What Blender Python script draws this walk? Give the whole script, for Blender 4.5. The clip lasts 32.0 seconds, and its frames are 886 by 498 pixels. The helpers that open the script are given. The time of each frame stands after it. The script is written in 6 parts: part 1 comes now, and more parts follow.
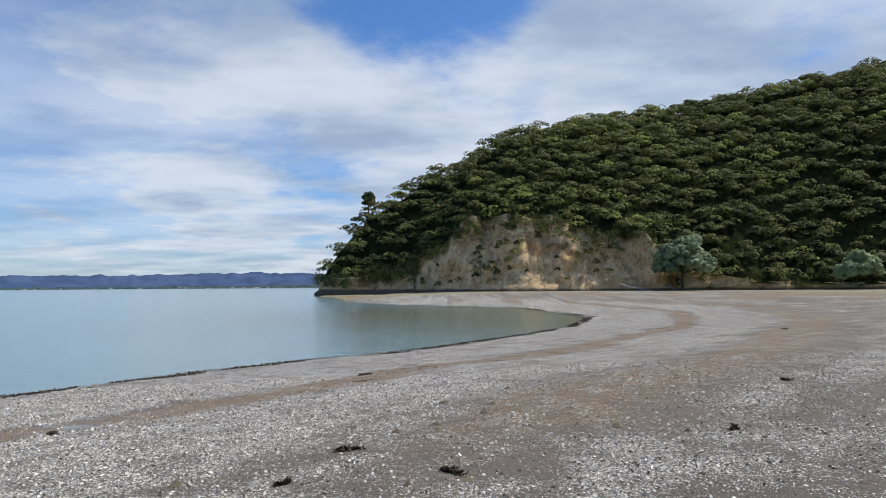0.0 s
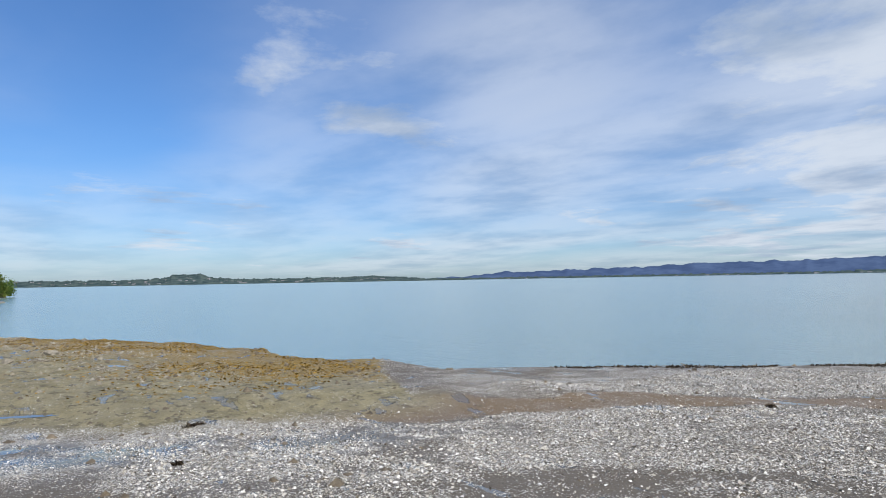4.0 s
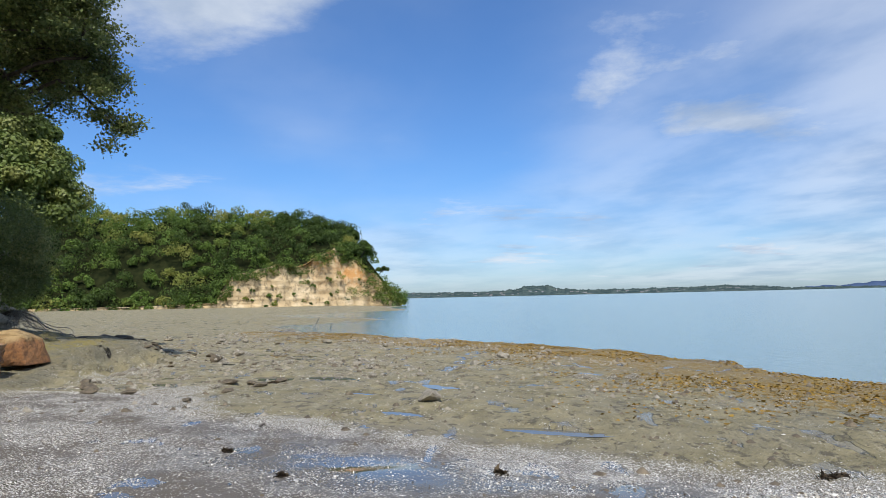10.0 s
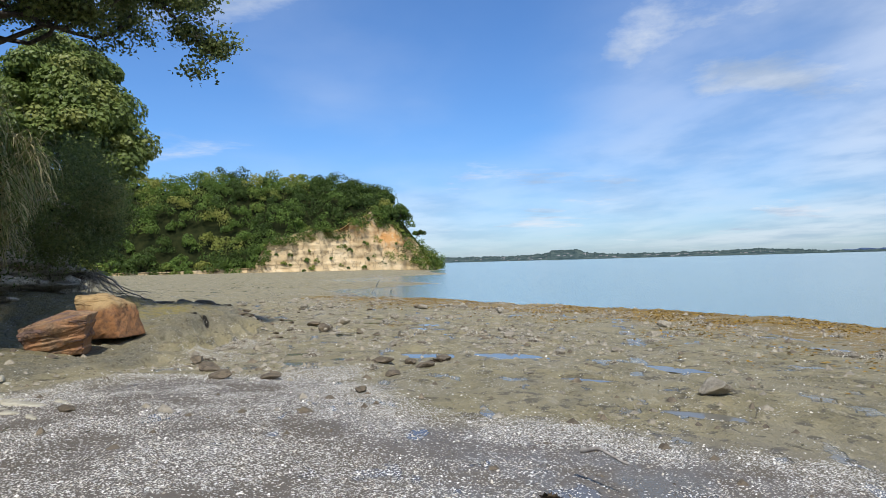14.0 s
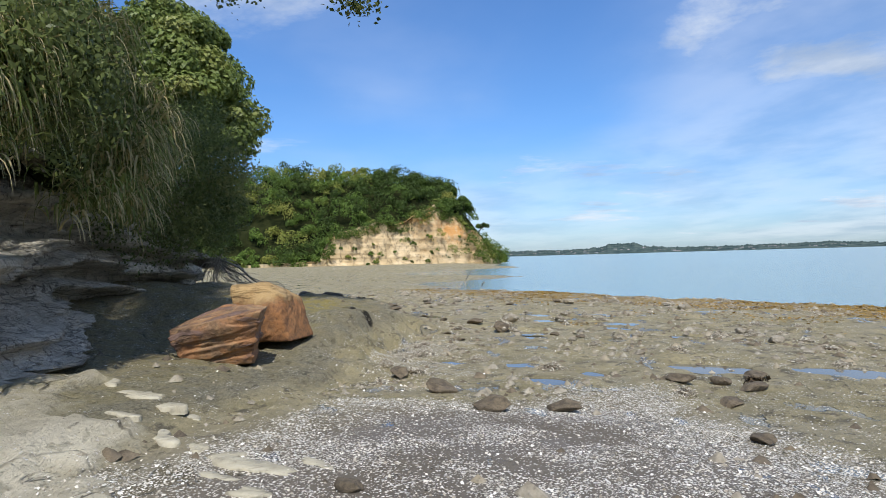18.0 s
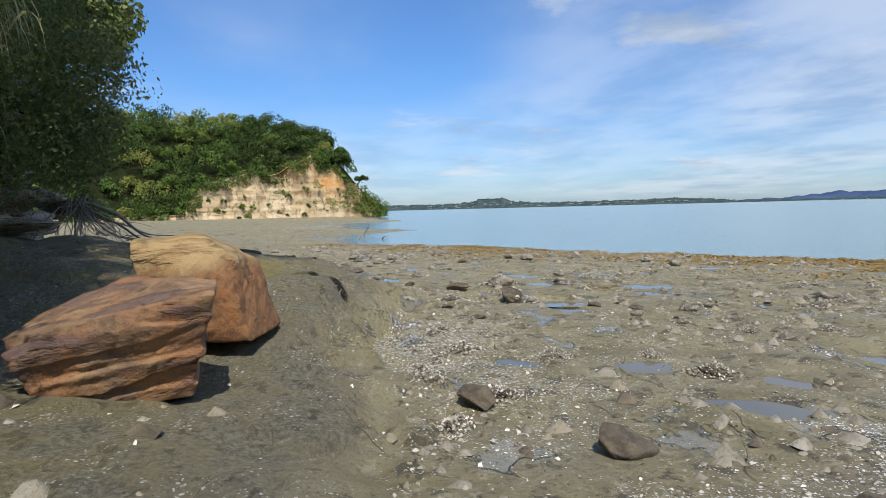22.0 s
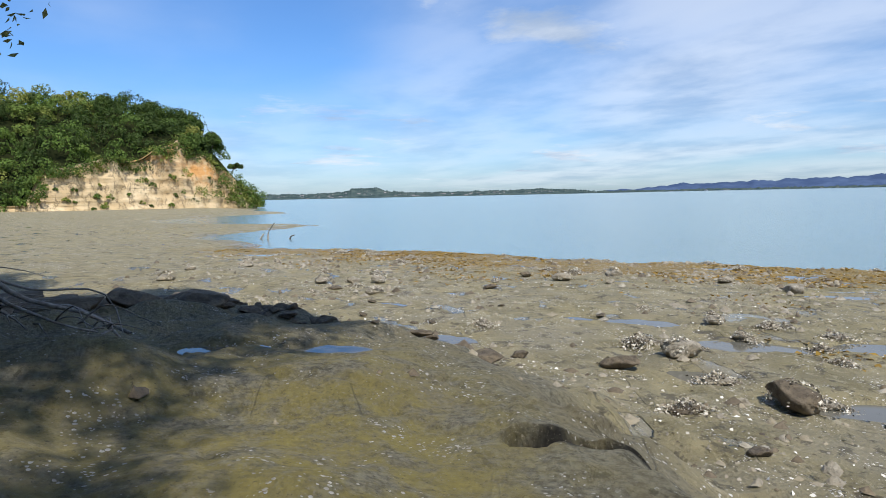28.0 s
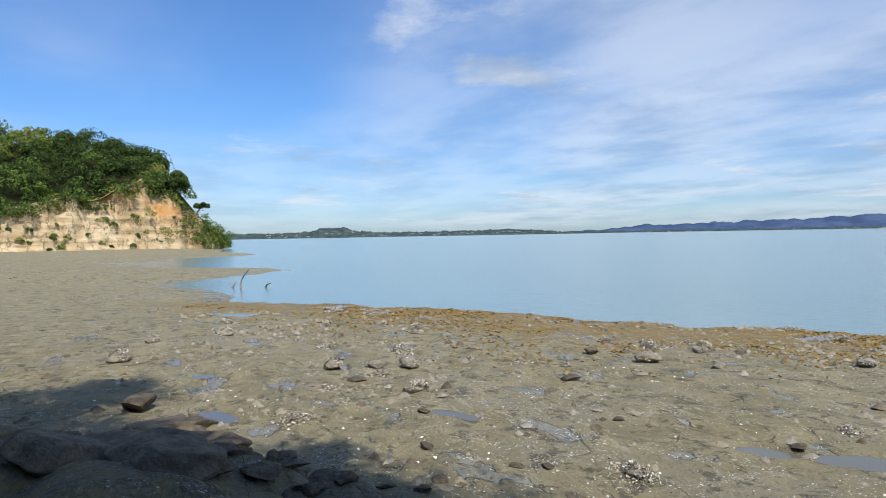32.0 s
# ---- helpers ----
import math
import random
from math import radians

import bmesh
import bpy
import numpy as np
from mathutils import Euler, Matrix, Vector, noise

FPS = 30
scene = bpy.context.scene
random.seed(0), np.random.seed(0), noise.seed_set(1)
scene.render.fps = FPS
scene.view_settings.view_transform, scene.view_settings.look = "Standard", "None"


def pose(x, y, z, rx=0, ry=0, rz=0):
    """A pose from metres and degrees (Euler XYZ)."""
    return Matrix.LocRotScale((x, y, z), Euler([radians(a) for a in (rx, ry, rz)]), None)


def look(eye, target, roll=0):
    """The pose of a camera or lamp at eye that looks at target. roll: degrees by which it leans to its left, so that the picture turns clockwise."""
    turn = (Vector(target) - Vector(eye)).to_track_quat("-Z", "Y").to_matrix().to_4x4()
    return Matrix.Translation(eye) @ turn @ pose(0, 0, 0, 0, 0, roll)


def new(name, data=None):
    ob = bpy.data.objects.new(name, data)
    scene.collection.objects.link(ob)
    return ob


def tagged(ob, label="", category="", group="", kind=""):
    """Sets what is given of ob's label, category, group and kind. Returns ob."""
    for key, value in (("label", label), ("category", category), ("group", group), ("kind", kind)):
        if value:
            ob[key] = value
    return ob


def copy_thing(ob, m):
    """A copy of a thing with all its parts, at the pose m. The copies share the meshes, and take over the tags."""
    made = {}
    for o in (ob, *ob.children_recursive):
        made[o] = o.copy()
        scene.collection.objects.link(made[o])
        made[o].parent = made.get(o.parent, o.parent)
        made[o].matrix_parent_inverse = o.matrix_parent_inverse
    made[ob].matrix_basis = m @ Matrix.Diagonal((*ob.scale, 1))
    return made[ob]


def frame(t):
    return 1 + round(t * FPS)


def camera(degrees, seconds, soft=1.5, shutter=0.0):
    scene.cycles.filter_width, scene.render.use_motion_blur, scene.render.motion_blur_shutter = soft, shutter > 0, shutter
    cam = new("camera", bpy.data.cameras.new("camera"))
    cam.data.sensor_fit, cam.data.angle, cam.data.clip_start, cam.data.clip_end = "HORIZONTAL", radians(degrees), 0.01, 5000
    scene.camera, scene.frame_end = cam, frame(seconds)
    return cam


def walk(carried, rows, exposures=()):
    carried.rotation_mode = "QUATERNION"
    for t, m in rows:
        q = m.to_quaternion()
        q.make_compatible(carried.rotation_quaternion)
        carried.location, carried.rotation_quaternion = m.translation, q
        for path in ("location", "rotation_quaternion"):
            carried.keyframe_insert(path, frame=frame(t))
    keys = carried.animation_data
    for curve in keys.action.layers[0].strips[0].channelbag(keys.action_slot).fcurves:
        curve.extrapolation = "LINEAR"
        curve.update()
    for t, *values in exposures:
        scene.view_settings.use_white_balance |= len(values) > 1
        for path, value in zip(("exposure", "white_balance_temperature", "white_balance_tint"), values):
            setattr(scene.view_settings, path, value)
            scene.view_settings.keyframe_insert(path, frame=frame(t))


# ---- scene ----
cam = camera(69.5, 32.0, soft=0.6)
PATH = [
    (0, (-0.849, 7.03, 2.123), (-0.889, 9.027, 2.24), -0.4),
    (0.5, (-0.873, 7.057, 2.101), (-0.941, 9.053, 2.219), -0.6),
    (1, (-0.914, 7.055, 2.1), (-1.019, 9.048, 2.224), -0.6),
    (1.5, (-0.985, 7.032, 2.087), (-1.178, 9.019, 2.208), -0.6),
    (2, (-1.064, 6.967, 2.099), (-1.503, 8.915, 2.215), -0.7),
    (2.5, (-1.131, 6.932, 2.095), (-1.928, 8.764, 2.188), -0.7),
    (3, (-1.188, 6.948, 2.087), (-2.314, 8.598, 2.189), -1.1),
    (3.5, (-1.236, 6.973, 2.035), (-2.652, 8.382, 2.123), -1.5),
    (4, (-1.436, 7.067, 1.969), (-3.107, 8.162, 2.065), -1.0),
    (4.5, (-1.602, 7.173, 1.906), (-3.411, 8.02, 2.022), -0.9),
    (6.5, (-2.754, 6.88, 1.804), (-4.747, 7.012, 1.719), -1.2),
    (7, (-3.104, 6.666, 1.778), (-5.098, 6.806, 1.708), -1.2),
    (7.5, (-3.484, 6.481, 1.765), (-5.478, 6.633, 1.735), -1.3),
    (8, (-3.916, 6.157, 1.748), (-5.912, 6.273, 1.809), -1.1),
    (8.5, (-4.26, 5.822, 1.771), (-6.253, 5.952, 1.868), -1.3),
    (9, (-4.747, 5.473, 1.744), (-6.738, 5.585, 1.888), -1.0),
    (9.5, (-5.214, 5.122, 1.723), (-7.203, 5.258, 1.877), -1.2),
    (10, (-5.699, 4.832, 1.699), (-7.69, 4.944, 1.849), -1.3),
    (10.5, (-6.17, 4.43, 1.695), (-8.16, 4.54, 1.861), -1.5),
    (11, (-6.608, 4.084, 1.65), (-8.605, 4.197, 1.684), -1.1),
    (11.5, (-7.045, 3.677, 1.659), (-9.042, 3.781, 1.686), -1.3),
    (12, (-7.467, 3.323, 1.648), (-9.466, 3.372, 1.683), -1.5),
    (12.5, (-7.894, 2.96, 1.635), (-9.894, 2.962, 1.672), -1.4),
    (13, (-8.269, 2.624, 1.616), (-10.268, 2.642, 1.658), -1.6),
    (13.5, (-8.704, 2.217, 1.614), (-10.704, 2.243, 1.656), -1.5),
    (15.5, (-10.697, 0.568, 1.46), (-12.697, 0.536, 1.493), -1.3),
    (16, (-10.956, 0.135, 1.478), (-12.953, 0.035, 1.521), -1.1),
    (16.5, (-11.325, -0.2, 1.465), (-13.319, -0.346, 1.509), -1.3),
    (17, (-11.696, -0.578, 1.442), (-13.688, -0.739, 1.5), -1.5),
    (17.5, (-12.07, -0.924, 1.434), (-14.062, -1.098, 1.493), -1.5),
    (18, (-12.459, -1.34, 1.444), (-14.454, -1.482, 1.472), -1.6),
    (18.5, (-12.844, -1.667, 1.44), (-14.839, -1.808, 1.457), -1.9),
    (19, (-13.347, -1.977, 1.427), (-15.343, -2.09, 1.419), -1.8),
    (19.5, (-13.771, -2.266, 1.445), (-15.77, -2.325, 1.414), -1.8),
    (20, (-14.266, -2.5, 1.417), (-16.266, -2.537, 1.385), -1.5),
    (20.5, (-14.746, -2.706, 1.415), (-16.743, -2.642, 1.324), -1.5),
    (21, (-15.3, -2.877, 1.39), (-17.289, -2.701, 1.277), -1.5),
    (21.5, (-15.845, -3.108, 1.345), (-17.832, -2.906, 1.237), -1.4),
    (22, (-16.396, -3.355, 1.307), (-18.376, -3.104, 1.182), -1.4),
    (22.5, (-16.892, -3.623, 1.304), (-18.874, -3.388, 1.179), -1.3),
    (23, (-17.34, -3.825, 1.34), (-19.325, -3.608, 1.223), -1.1),
    (23.5, (-17.804, -4.091, 1.327), (-19.784, -3.839, 1.199), -1.4),
    (24, (-18.307, -4.394, 1.352), (-20.291, -4.164, 1.246), -1.6),
    (24.5, (-18.752, -4.757, 1.404), (-20.736, -4.532, 1.289), -1.1),
    (25, (-19.2, -5.28, 1.43), (-21.185, -5.05, 1.315), -1.1),
    (25.5, (-19.66, -5.78, 1.47), (-21.645, -5.55, 1.355), -1.1),
    (26, (-20.16, -5.8, 1.5), (-22.14, -5.55, 1.385), -1.1),
    (26.5, (-20.631, -5.336, 1.527), (-22.611, -5.073, 1.413), -1.2),
    (27, (-21.091, -5.405, 1.583), (-23.057, -5.063, 1.445), -1.3),
    (27.5, (-21.555, -5.382, 1.61), (-23.488, -4.892, 1.458), -1.1),
    (28, (-22.004, -5.431, 1.662), (-23.894, -4.798, 1.496), -1.2),
    (28.5, (-22.48, -5.406, 1.687), (-24.318, -4.638, 1.507), -1.0),
    (29, (-22.991, -5.411, 1.702), (-24.811, -4.592, 1.561), -0.8),
    (29.5, (-23.472, -5.345, 1.714), (-25.291, -4.513, 1.685), -1.3),
    (30, (-23.984, -5.239, 1.745), (-25.798, -4.399, 1.703), -1.0),
    (30.5, (-24.398, -5.234, 1.781), (-26.215, -4.4, 1.73), -0.8),
    (31, (-24.872, -5.245, 1.834), (-26.695, -4.424, 1.776), -0.7),
    (31.5, (-25.228, -5.442, 1.894), (-27.07, -4.664, 1.84), -0.8),
    (32, (-25.587, -5.641, 1.935), (-27.448, -4.909, 1.892), -1.0),
]
walk(cam, [(t, look(eye, aim, roll)) for t, eye, aim, roll in PATH],
     exposures=[(0, -0.08), (4, -0.08), (8, 0.0), (13, 0.03), (17, 0.12), (19, 0.12), (22, 0.0), (24, 0.05), (27, 0.17), (29, 0.08), (32, 0.05)])

# ---- sky, sun ----
SUN_TO = Vector((0.85, 0.08, 1.25)).normalized()
SUN_EL, SUN_AZ = math.asin(SUN_TO.z), math.atan2(SUN_TO.x, SUN_TO.y)


def links(tree, *pairs):
    for a, b in pairs:
        tree.links.new(a, b)


def make_world():
    w = bpy.data.worlds.new("sky")
    scene.world = w
    w.use_nodes = True
    nt = w.node_tree
    nt.nodes.clear()
    N = nt.nodes.new
    sky = N("ShaderNodeTexSky")
    sky.sky_type, sky.sun_disc = "NISHITA", False
    sky.sun_elevation, sky.sun_rotation = SUN_EL, SUN_AZ
    sky.air_density, sky.dust_density, sky.ozone_density = 1.0, 0.6, 2.5
    bg = N("ShaderNodeBackground")
    bg.inputs["Strength"].default_value = 0.125
    tint = N("ShaderNodeMix")
    tint.data_type, tint.blend_type = "RGBA", "MULTIPLY"
    tint.inputs[0].default_value = 1.0
    tint.inputs[7].default_value = (0.62, 0.91, 1.22, 1)
    links(nt, (sky.outputs[0], tint.inputs[6]), (tint.outputs[2], bg.inputs["Color"]))
    hue = N("ShaderNodeMix")
    hue.data_type = "RGBA"
    hue.inputs[6].default_value, hue.inputs[7].default_value = (0.66, 0.86, 1.18, 1), (0.58, 0.89, 1.26, 1)
    links(nt, (hue.outputs[2], tint.inputs[7]))

    co = N("ShaderNodeTexCoord")
    sep = N("ShaderNodeSeparateXYZ")
    links(nt, (co.outputs["Generated"], sep.inputs[0]))

    def math_node(op, a, b=None, c=None, clamp=False):
        n = N("ShaderNodeMath")
        n.operation, n.use_clamp = op, clamp
        for i, v in enumerate((a, b, c)):
            if v is None:
                continue
            if isinstance(v, (int, float)):
                n.inputs[i].default_value = v
            else:
                nt.links.new(v, n.inputs[i])
        return n.outputs[0]

    def ramp(v, lo, hi):
        n = N("ShaderNodeMapRange")
        n.interpolation_type = "SMOOTHSTEP"
        n.inputs["From Min"].default_value, n.inputs["From Max"].default_value = lo, hi
        nt.links.new(v, n.inputs["Value"])
        return n.outputs["Result"]

    def toward(yaw, el):
        d = N("ShaderNodeVectorMath")
        d.operation = "DOT_PRODUCT"
        a, e = radians(yaw), radians(el)
        d.inputs[1].default_value = (-math.sin(a) * math.cos(e), math.cos(a) * math.cos(e), math.sin(e))
        nt.links.new(co.outputs["Generated"], d.inputs[0])
        return d.outputs["Value"]

    z = math_node("MAXIMUM", sep.outputs[2], 0.0)
    k = math_node("ADD", z, 0.09)
    nt.links.new(ramp(z, 0.0, 0.22), hue.inputs[0])
    px, py = math_node("DIVIDE", sep.outputs[0], k), math_node("DIVIDE", sep.outputs[1], k)
    comb = N("ShaderNodeCombineXYZ")
    links(nt, (px, comb.inputs[0]), (py, comb.inputs[1]))

    def clouds(scale, sx, sy, turn, detail, rough, distort, shift):
        m = N("ShaderNodeMapping")
        m.inputs["Scale"].default_value = (sx, sy, 1)
        m.inputs["Rotation"].default_value = (0, 0, radians(turn))
        m.inputs["Location"].default_value = shift
        n = N("ShaderNodeTexNoise")
        n.inputs["Scale"].default_value, n.inputs["Detail"].default_value = scale, detail
        n.inputs["Roughness"].default_value, n.inputs["Distortion"].default_value = rough, distort
        links(nt, (comb.outputs[0], m.inputs[0]), (m.outputs[0], n.inputs["Vector"]))
        return n.outputs["Fac"]

    puff = clouds(0.66, 1, 0.9, 20, 11, 0.61, 0.2, (3.1, 1.7, 0))
    veil = clouds(0.36, 0.6, 1.0, -28, 7, 0.46, 0.25, (0.4, 5.2, 0))
    fine = clouds(1.3, 0.8, 1, -20, 7, 0.55, 0.1, (7.4, 0.2, 0))
    heavy = ramp(toward(8, 16), 0.80, 0.98)
    mid = ramp(toward(50, 24), 0.90, 0.99)
    clear = ramp(toward(100, 26), 0.88, 0.985)
    low = ramp(z, 0.36, 0.06)
    east_top = ramp(toward(-28, 21), 0.93, 0.992)
    p = math_node("MULTIPLY_ADD", heavy, 0.17, puff)
    p = math_node("MULTIPLY_ADD", east_top, 0.24, p)
    p = math_node("MULTIPLY_ADD", mid, 0.04, p)
    p = math_node("MULTIPLY_ADD", clear, -0.10, p)
    p = math_node("MULTIPLY_ADD", ramp(toward(110, 31), 0.955, 0.995), 0.30, p)
    p = math_node("MULTIPLY_ADD", ramp(toward(66, 19), 0.978, 0.998), 0.045, p)
    p = math_node("MULTIPLY_ADD", ramp(toward(4, 28), 0.976, 0.997), -0.22, p)
    p = ramp(p, 0.51, 0.70)
    v = math_node("MULTIPLY_ADD", low, 0.07, veil)
    v = math_node("MULTIPLY_ADD", heavy, 0.09, v)
    v = math_node("MULTIPLY_ADD", clear, -0.02, v)
    v = math_node("MULTIPLY_ADD", math_node("SUBTRACT", fine, 0.5), 0.08, v)
    v = math_node("MULTIPLY_ADD", ramp(toward(4, 28), 0.976, 0.997), -0.2, v)
    v = math_node("MULTIPLY_ADD", ramp(toward(34, 18), 0.88, 0.998), 0.13, v)
    v = math_node("MULTIPLY_ADD", ramp(toward(60, 17), 0.92, 0.995), 0.15, v)
    v = ramp(v, 0.42, 0.92)
    mask = math_node("MAXIMUM", math_node("MULTIPLY", p, 0.90), math_node("MULTIPLY", v, 0.72))
    mask = math_node("MULTIPLY", mask, ramp(z, -0.01, 0.03), clamp=True)
    shade = N("ShaderNodeMix")
    shade.data_type = "RGBA"
    shade.inputs[6].default_value, shade.inputs[7].default_value = (0.40, 0.51, 0.69, 1), (0.80, 0.87, 0.97, 1)
    links(nt, (ramp(fine, 0.30, 0.62), shade.inputs[0]))
    white = N("ShaderNodeBackground")
    white.inputs["Strength"].default_value = 0.92
    links(nt, (shade.outputs[2], white.inputs["Color"]))
    mix = N("ShaderNodeMixShader")
    out = N("ShaderNodeOutputWorld")
    links(nt, (mask, mix.inputs[0]), (bg.outputs[0], mix.inputs[1]), (white.outputs[0], mix.inputs[2]),
          (mix.outputs[0], out.inputs["Surface"]))


make_world()
sun = new("sun", bpy.data.lights.new("sun", "SUN"))
sun.data.energy, sun.data.angle, sun.data.color = 4.4, radians(0.53), (1.0, 0.95, 0.87)
sun.matrix_world = look(SUN_TO * 400, (0, 0, 0))

# ---- helpers of this scene ----
rng = np.random.default_rng(7)


def hash2(ix, iy, seed):
    h = (ix.astype(np.int64) * 374761393 + iy.astype(np.int64) * 668265263 + seed * 974634533) & 0x7FFFFFFF
    h = ((h ^ (h >> 13)) * 1274126177) & 0x7FFFFFFF
    return ((h ^ (h >> 16)) & 0xFFFF) / 65535.0


def vnoise(x, y, seed=0):
    """Smooth noise in 0..1 with cells one unit wide."""
    x, y = np.asarray(x, float), np.asarray(y, float)
    ix, iy = np.floor(x), np.floor(y)
    fx, fy = x - ix, y - iy
    fx, fy = fx * fx * (3 - 2 * fx), fy * fy * (3 - 2 * fy)
    a, b = hash2(ix, iy, seed), hash2(ix + 1, iy, seed)
    c, d = hash2(ix, iy + 1, seed), hash2(ix + 1, iy + 1, seed)
    return (a * (1 - fx) + b * fx) * (1 - fy) + (c * (1 - fx) + d * fx) * fy


def fbm(x, y, octaves=4, seed=0):
    t, amp, s = 0.0, 0.5, 1.0
    for i in range(octaves):
        t = t + amp * vnoise(x * s, y * s, seed + i * 17)
        amp, s = amp * 0.5, s * 2.03
    return t / (1 - 0.5 ** octaves)


def sstep(a, b, x):
    t = np.clip((np.asarray(x, float) - a) / (b - a), 0, 1)
    return t * t * (3 - 2 * t)


def line_distance(px, py, line):
    """Distance to a polyline, and whether the point lies on the left of its nearest stretch."""
    best = np.full(np.shape(px), 1e9)
    side = np.zeros(np.shape(px))
    for (ax, ay), (bx, by) in zip(line[:-1], line[1:]):
        dx, dy = bx - ax, by - ay
        t = np.clip(((px - ax) * dx + (py - ay) * dy) / (dx * dx + dy * dy), 0, 1)
        d = np.hypot(px - ax - t * dx, py - ay - t * dy)
        c = dx * (py - ay) - dy * (px - ax)
        near = d < best
        best = np.where(near, d, best)
        side = np.where(near, c, side)
    return best, side


def inside(px, py, poly):
    hit = np.zeros(np.shape(px), bool)
    for (ax, ay), (bx, by) in zip(poly, poly[1:] + poly[:1]):
        cross = (ay > py) != (by > py)
        with np.errstate(divide="ignore", invalid="ignore"):
            hit ^= cross & (px < (bx - ax) * (py - ay) / (by - ay + 1e-12) + ax)
    return hit


def mesh_of(name, verts, faces, mat=None, smooth=False, attrs=None):
    """A mesh from arrays: verts (n, 3), faces (m, 3 or 4)."""
    verts, faces = np.asarray(verts, np.float32), np.asarray(faces, np.int32)
    k = faces.shape[1]
    me = bpy.data.meshes.new(name)
    me.vertices.add(len(verts))
    me.vertices.foreach_set("co", verts.ravel())
    me.loops.add(faces.size)
    me.loops.foreach_set("vertex_index", faces.ravel())
    me.polygons.add(len(faces))
    me.polygons.foreach_set("loop_start", np.arange(0, faces.size, k, dtype=np.int32))
    me.polygons.foreach_set("loop_total", np.full(len(faces), k, np.int32))
    me.update(calc_edges=True)
    if smooth:
        me.polygons.foreach_set("use_smooth", np.ones(len(faces), bool))
    for key, value in (attrs or {}).items():
        a = me.attributes.new(key, "FLOAT", "POINT")
        a.data.foreach_set("value", np.asarray(value, np.float32).ravel())
    if mat:
        me.materials.append(mat)
    return me


def grid_faces(nu, nv):
    i = np.arange(nu - 1)[:, None] * nv + np.arange(nv - 1)[None, :]
    i = i.ravel()
    return np.stack([i, i + nv, i + nv + 1, i + 1], 1)


def part(name, bm, mat, parent=None, label="", smooth=True):
    """Links a bmesh (or a ready mesh) as one object under a thing or a part."""
    if isinstance(bm, bpy.types.Mesh):
        me = bm
    else:
        me = bpy.data.meshes.new(name)
        bm.to_mesh(me)
        bm.free()
        if smooth:
            me.polygons.foreach_set("use_smooth", np.ones(len(me.polygons), bool))
    if mat and not me.materials:
        me.materials.append(mat)
    ob = new(name, me)
    if parent:
        ob.parent = parent
    if label:
        ob["label"] = label
    return ob


def thing(name, label, category, group="", kind="", at=(0, 0, 0)):
    ob = new(name)
    ob.empty_display_size = 0.2
    ob.location = at
    return tagged(ob, label, category, group, kind)


# ---- materials ----
def material(name):
    m = bpy.data.materials.new(name)
    m.use_nodes = True
    nt = m.node_tree
    return m, nt, nt.nodes["Principled BSDF"]


class Nodes:
    """Short hand for building a node tree."""

    def __init__(self, nt):
        self.nt = nt

    def put(self, socket, v):
        if isinstance(v, bpy.types.NodeSocket):
            self.nt.links.new(v, socket)
        elif isinstance(v, (tuple, list)):
            socket.default_value = (*v, 1) if len(v) == 3 and len(socket.default_value) == 4 else v
        else:
            socket.default_value = v

    def place(self):
        return self.nt.nodes.new("ShaderNodeNewGeometry").outputs["Position"]

    def own(self):
        return self.nt.nodes.new("ShaderNodeTexCoord").outputs["Object"]

    def island(self):
        return self.nt.nodes.new("ShaderNodeNewGeometry").outputs["Random Per Island"]

    def random(self):
        return self.nt.nodes.new("ShaderNodeObjectInfo").outputs["Random"]

    def attr(self, key):
        n = self.nt.nodes.new("ShaderNodeAttribute")
        n.attribute_name = key
        return n.outputs["Fac"]

    def noise(self, vec, scale, detail=4, rough=0.55, distort=0.0):
        n = self.nt.nodes.new("ShaderNodeTexNoise")
        self.put(n.inputs["Vector"], vec)
        for k, v in (("Scale", scale), ("Detail", detail), ("Roughness", rough), ("Distortion", distort)):
            n.inputs[k].default_value = v
        return n.outputs["Fac"]

    def cells(self, vec, scale, feature="F1", out="Distance", rand=1.0):
        n = self.nt.nodes.new("ShaderNodeTexVoronoi")
        n.feature = feature
        self.put(n.inputs["Vector"], vec)
        n.inputs["Scale"].default_value = scale
        n.inputs["Randomness"].default_value = rand
        return n.outputs[out]

    def math(self, op, a, b=0.0, c=0.0, clamp=False):
        n = self.nt.nodes.new("ShaderNodeMath")
        n.operation, n.use_clamp = op, clamp
        for i, v in enumerate((a, b, c)):
            self.put(n.inputs[i], v)
        return n.outputs[0]

    def ramp(self, v, lo, hi, to0=0.0, to1=1.0):
        n = self.nt.nodes.new("ShaderNodeMapRange")
        n.interpolation_type = "SMOOTHSTEP"
        for k, x in (("Value", v), ("From Min", lo), ("From Max", hi), ("To Min", to0), ("To Max", to1)):
            self.put(n.inputs[k], x)
        return n.outputs["Result"]

    def mix(self, f, a, b, blend="MIX"):
        n = self.nt.nodes.new("ShaderNodeMix")
        n.data_type, n.blend_type = "RGBA", blend
        self.put(n.inputs[0], f), self.put(n.inputs[6], a), self.put(n.inputs[7], b)
        return n.outputs[2]

    def scaled(self, vec, s):
        n = self.nt.nodes.new("ShaderNodeMapping")
        self.put(n.inputs[0], vec)
        n.inputs["Scale"].default_value = s
        return n.outputs[0]

    def bump(self, h, dist, strength=1.0):
        n = self.nt.nodes.new("ShaderNodeBump")
        self.put(n.inputs["Height"], h)
        n.inputs["Distance"].default_value, n.inputs["Strength"].default_value = dist, strength
        return n.outputs[0]


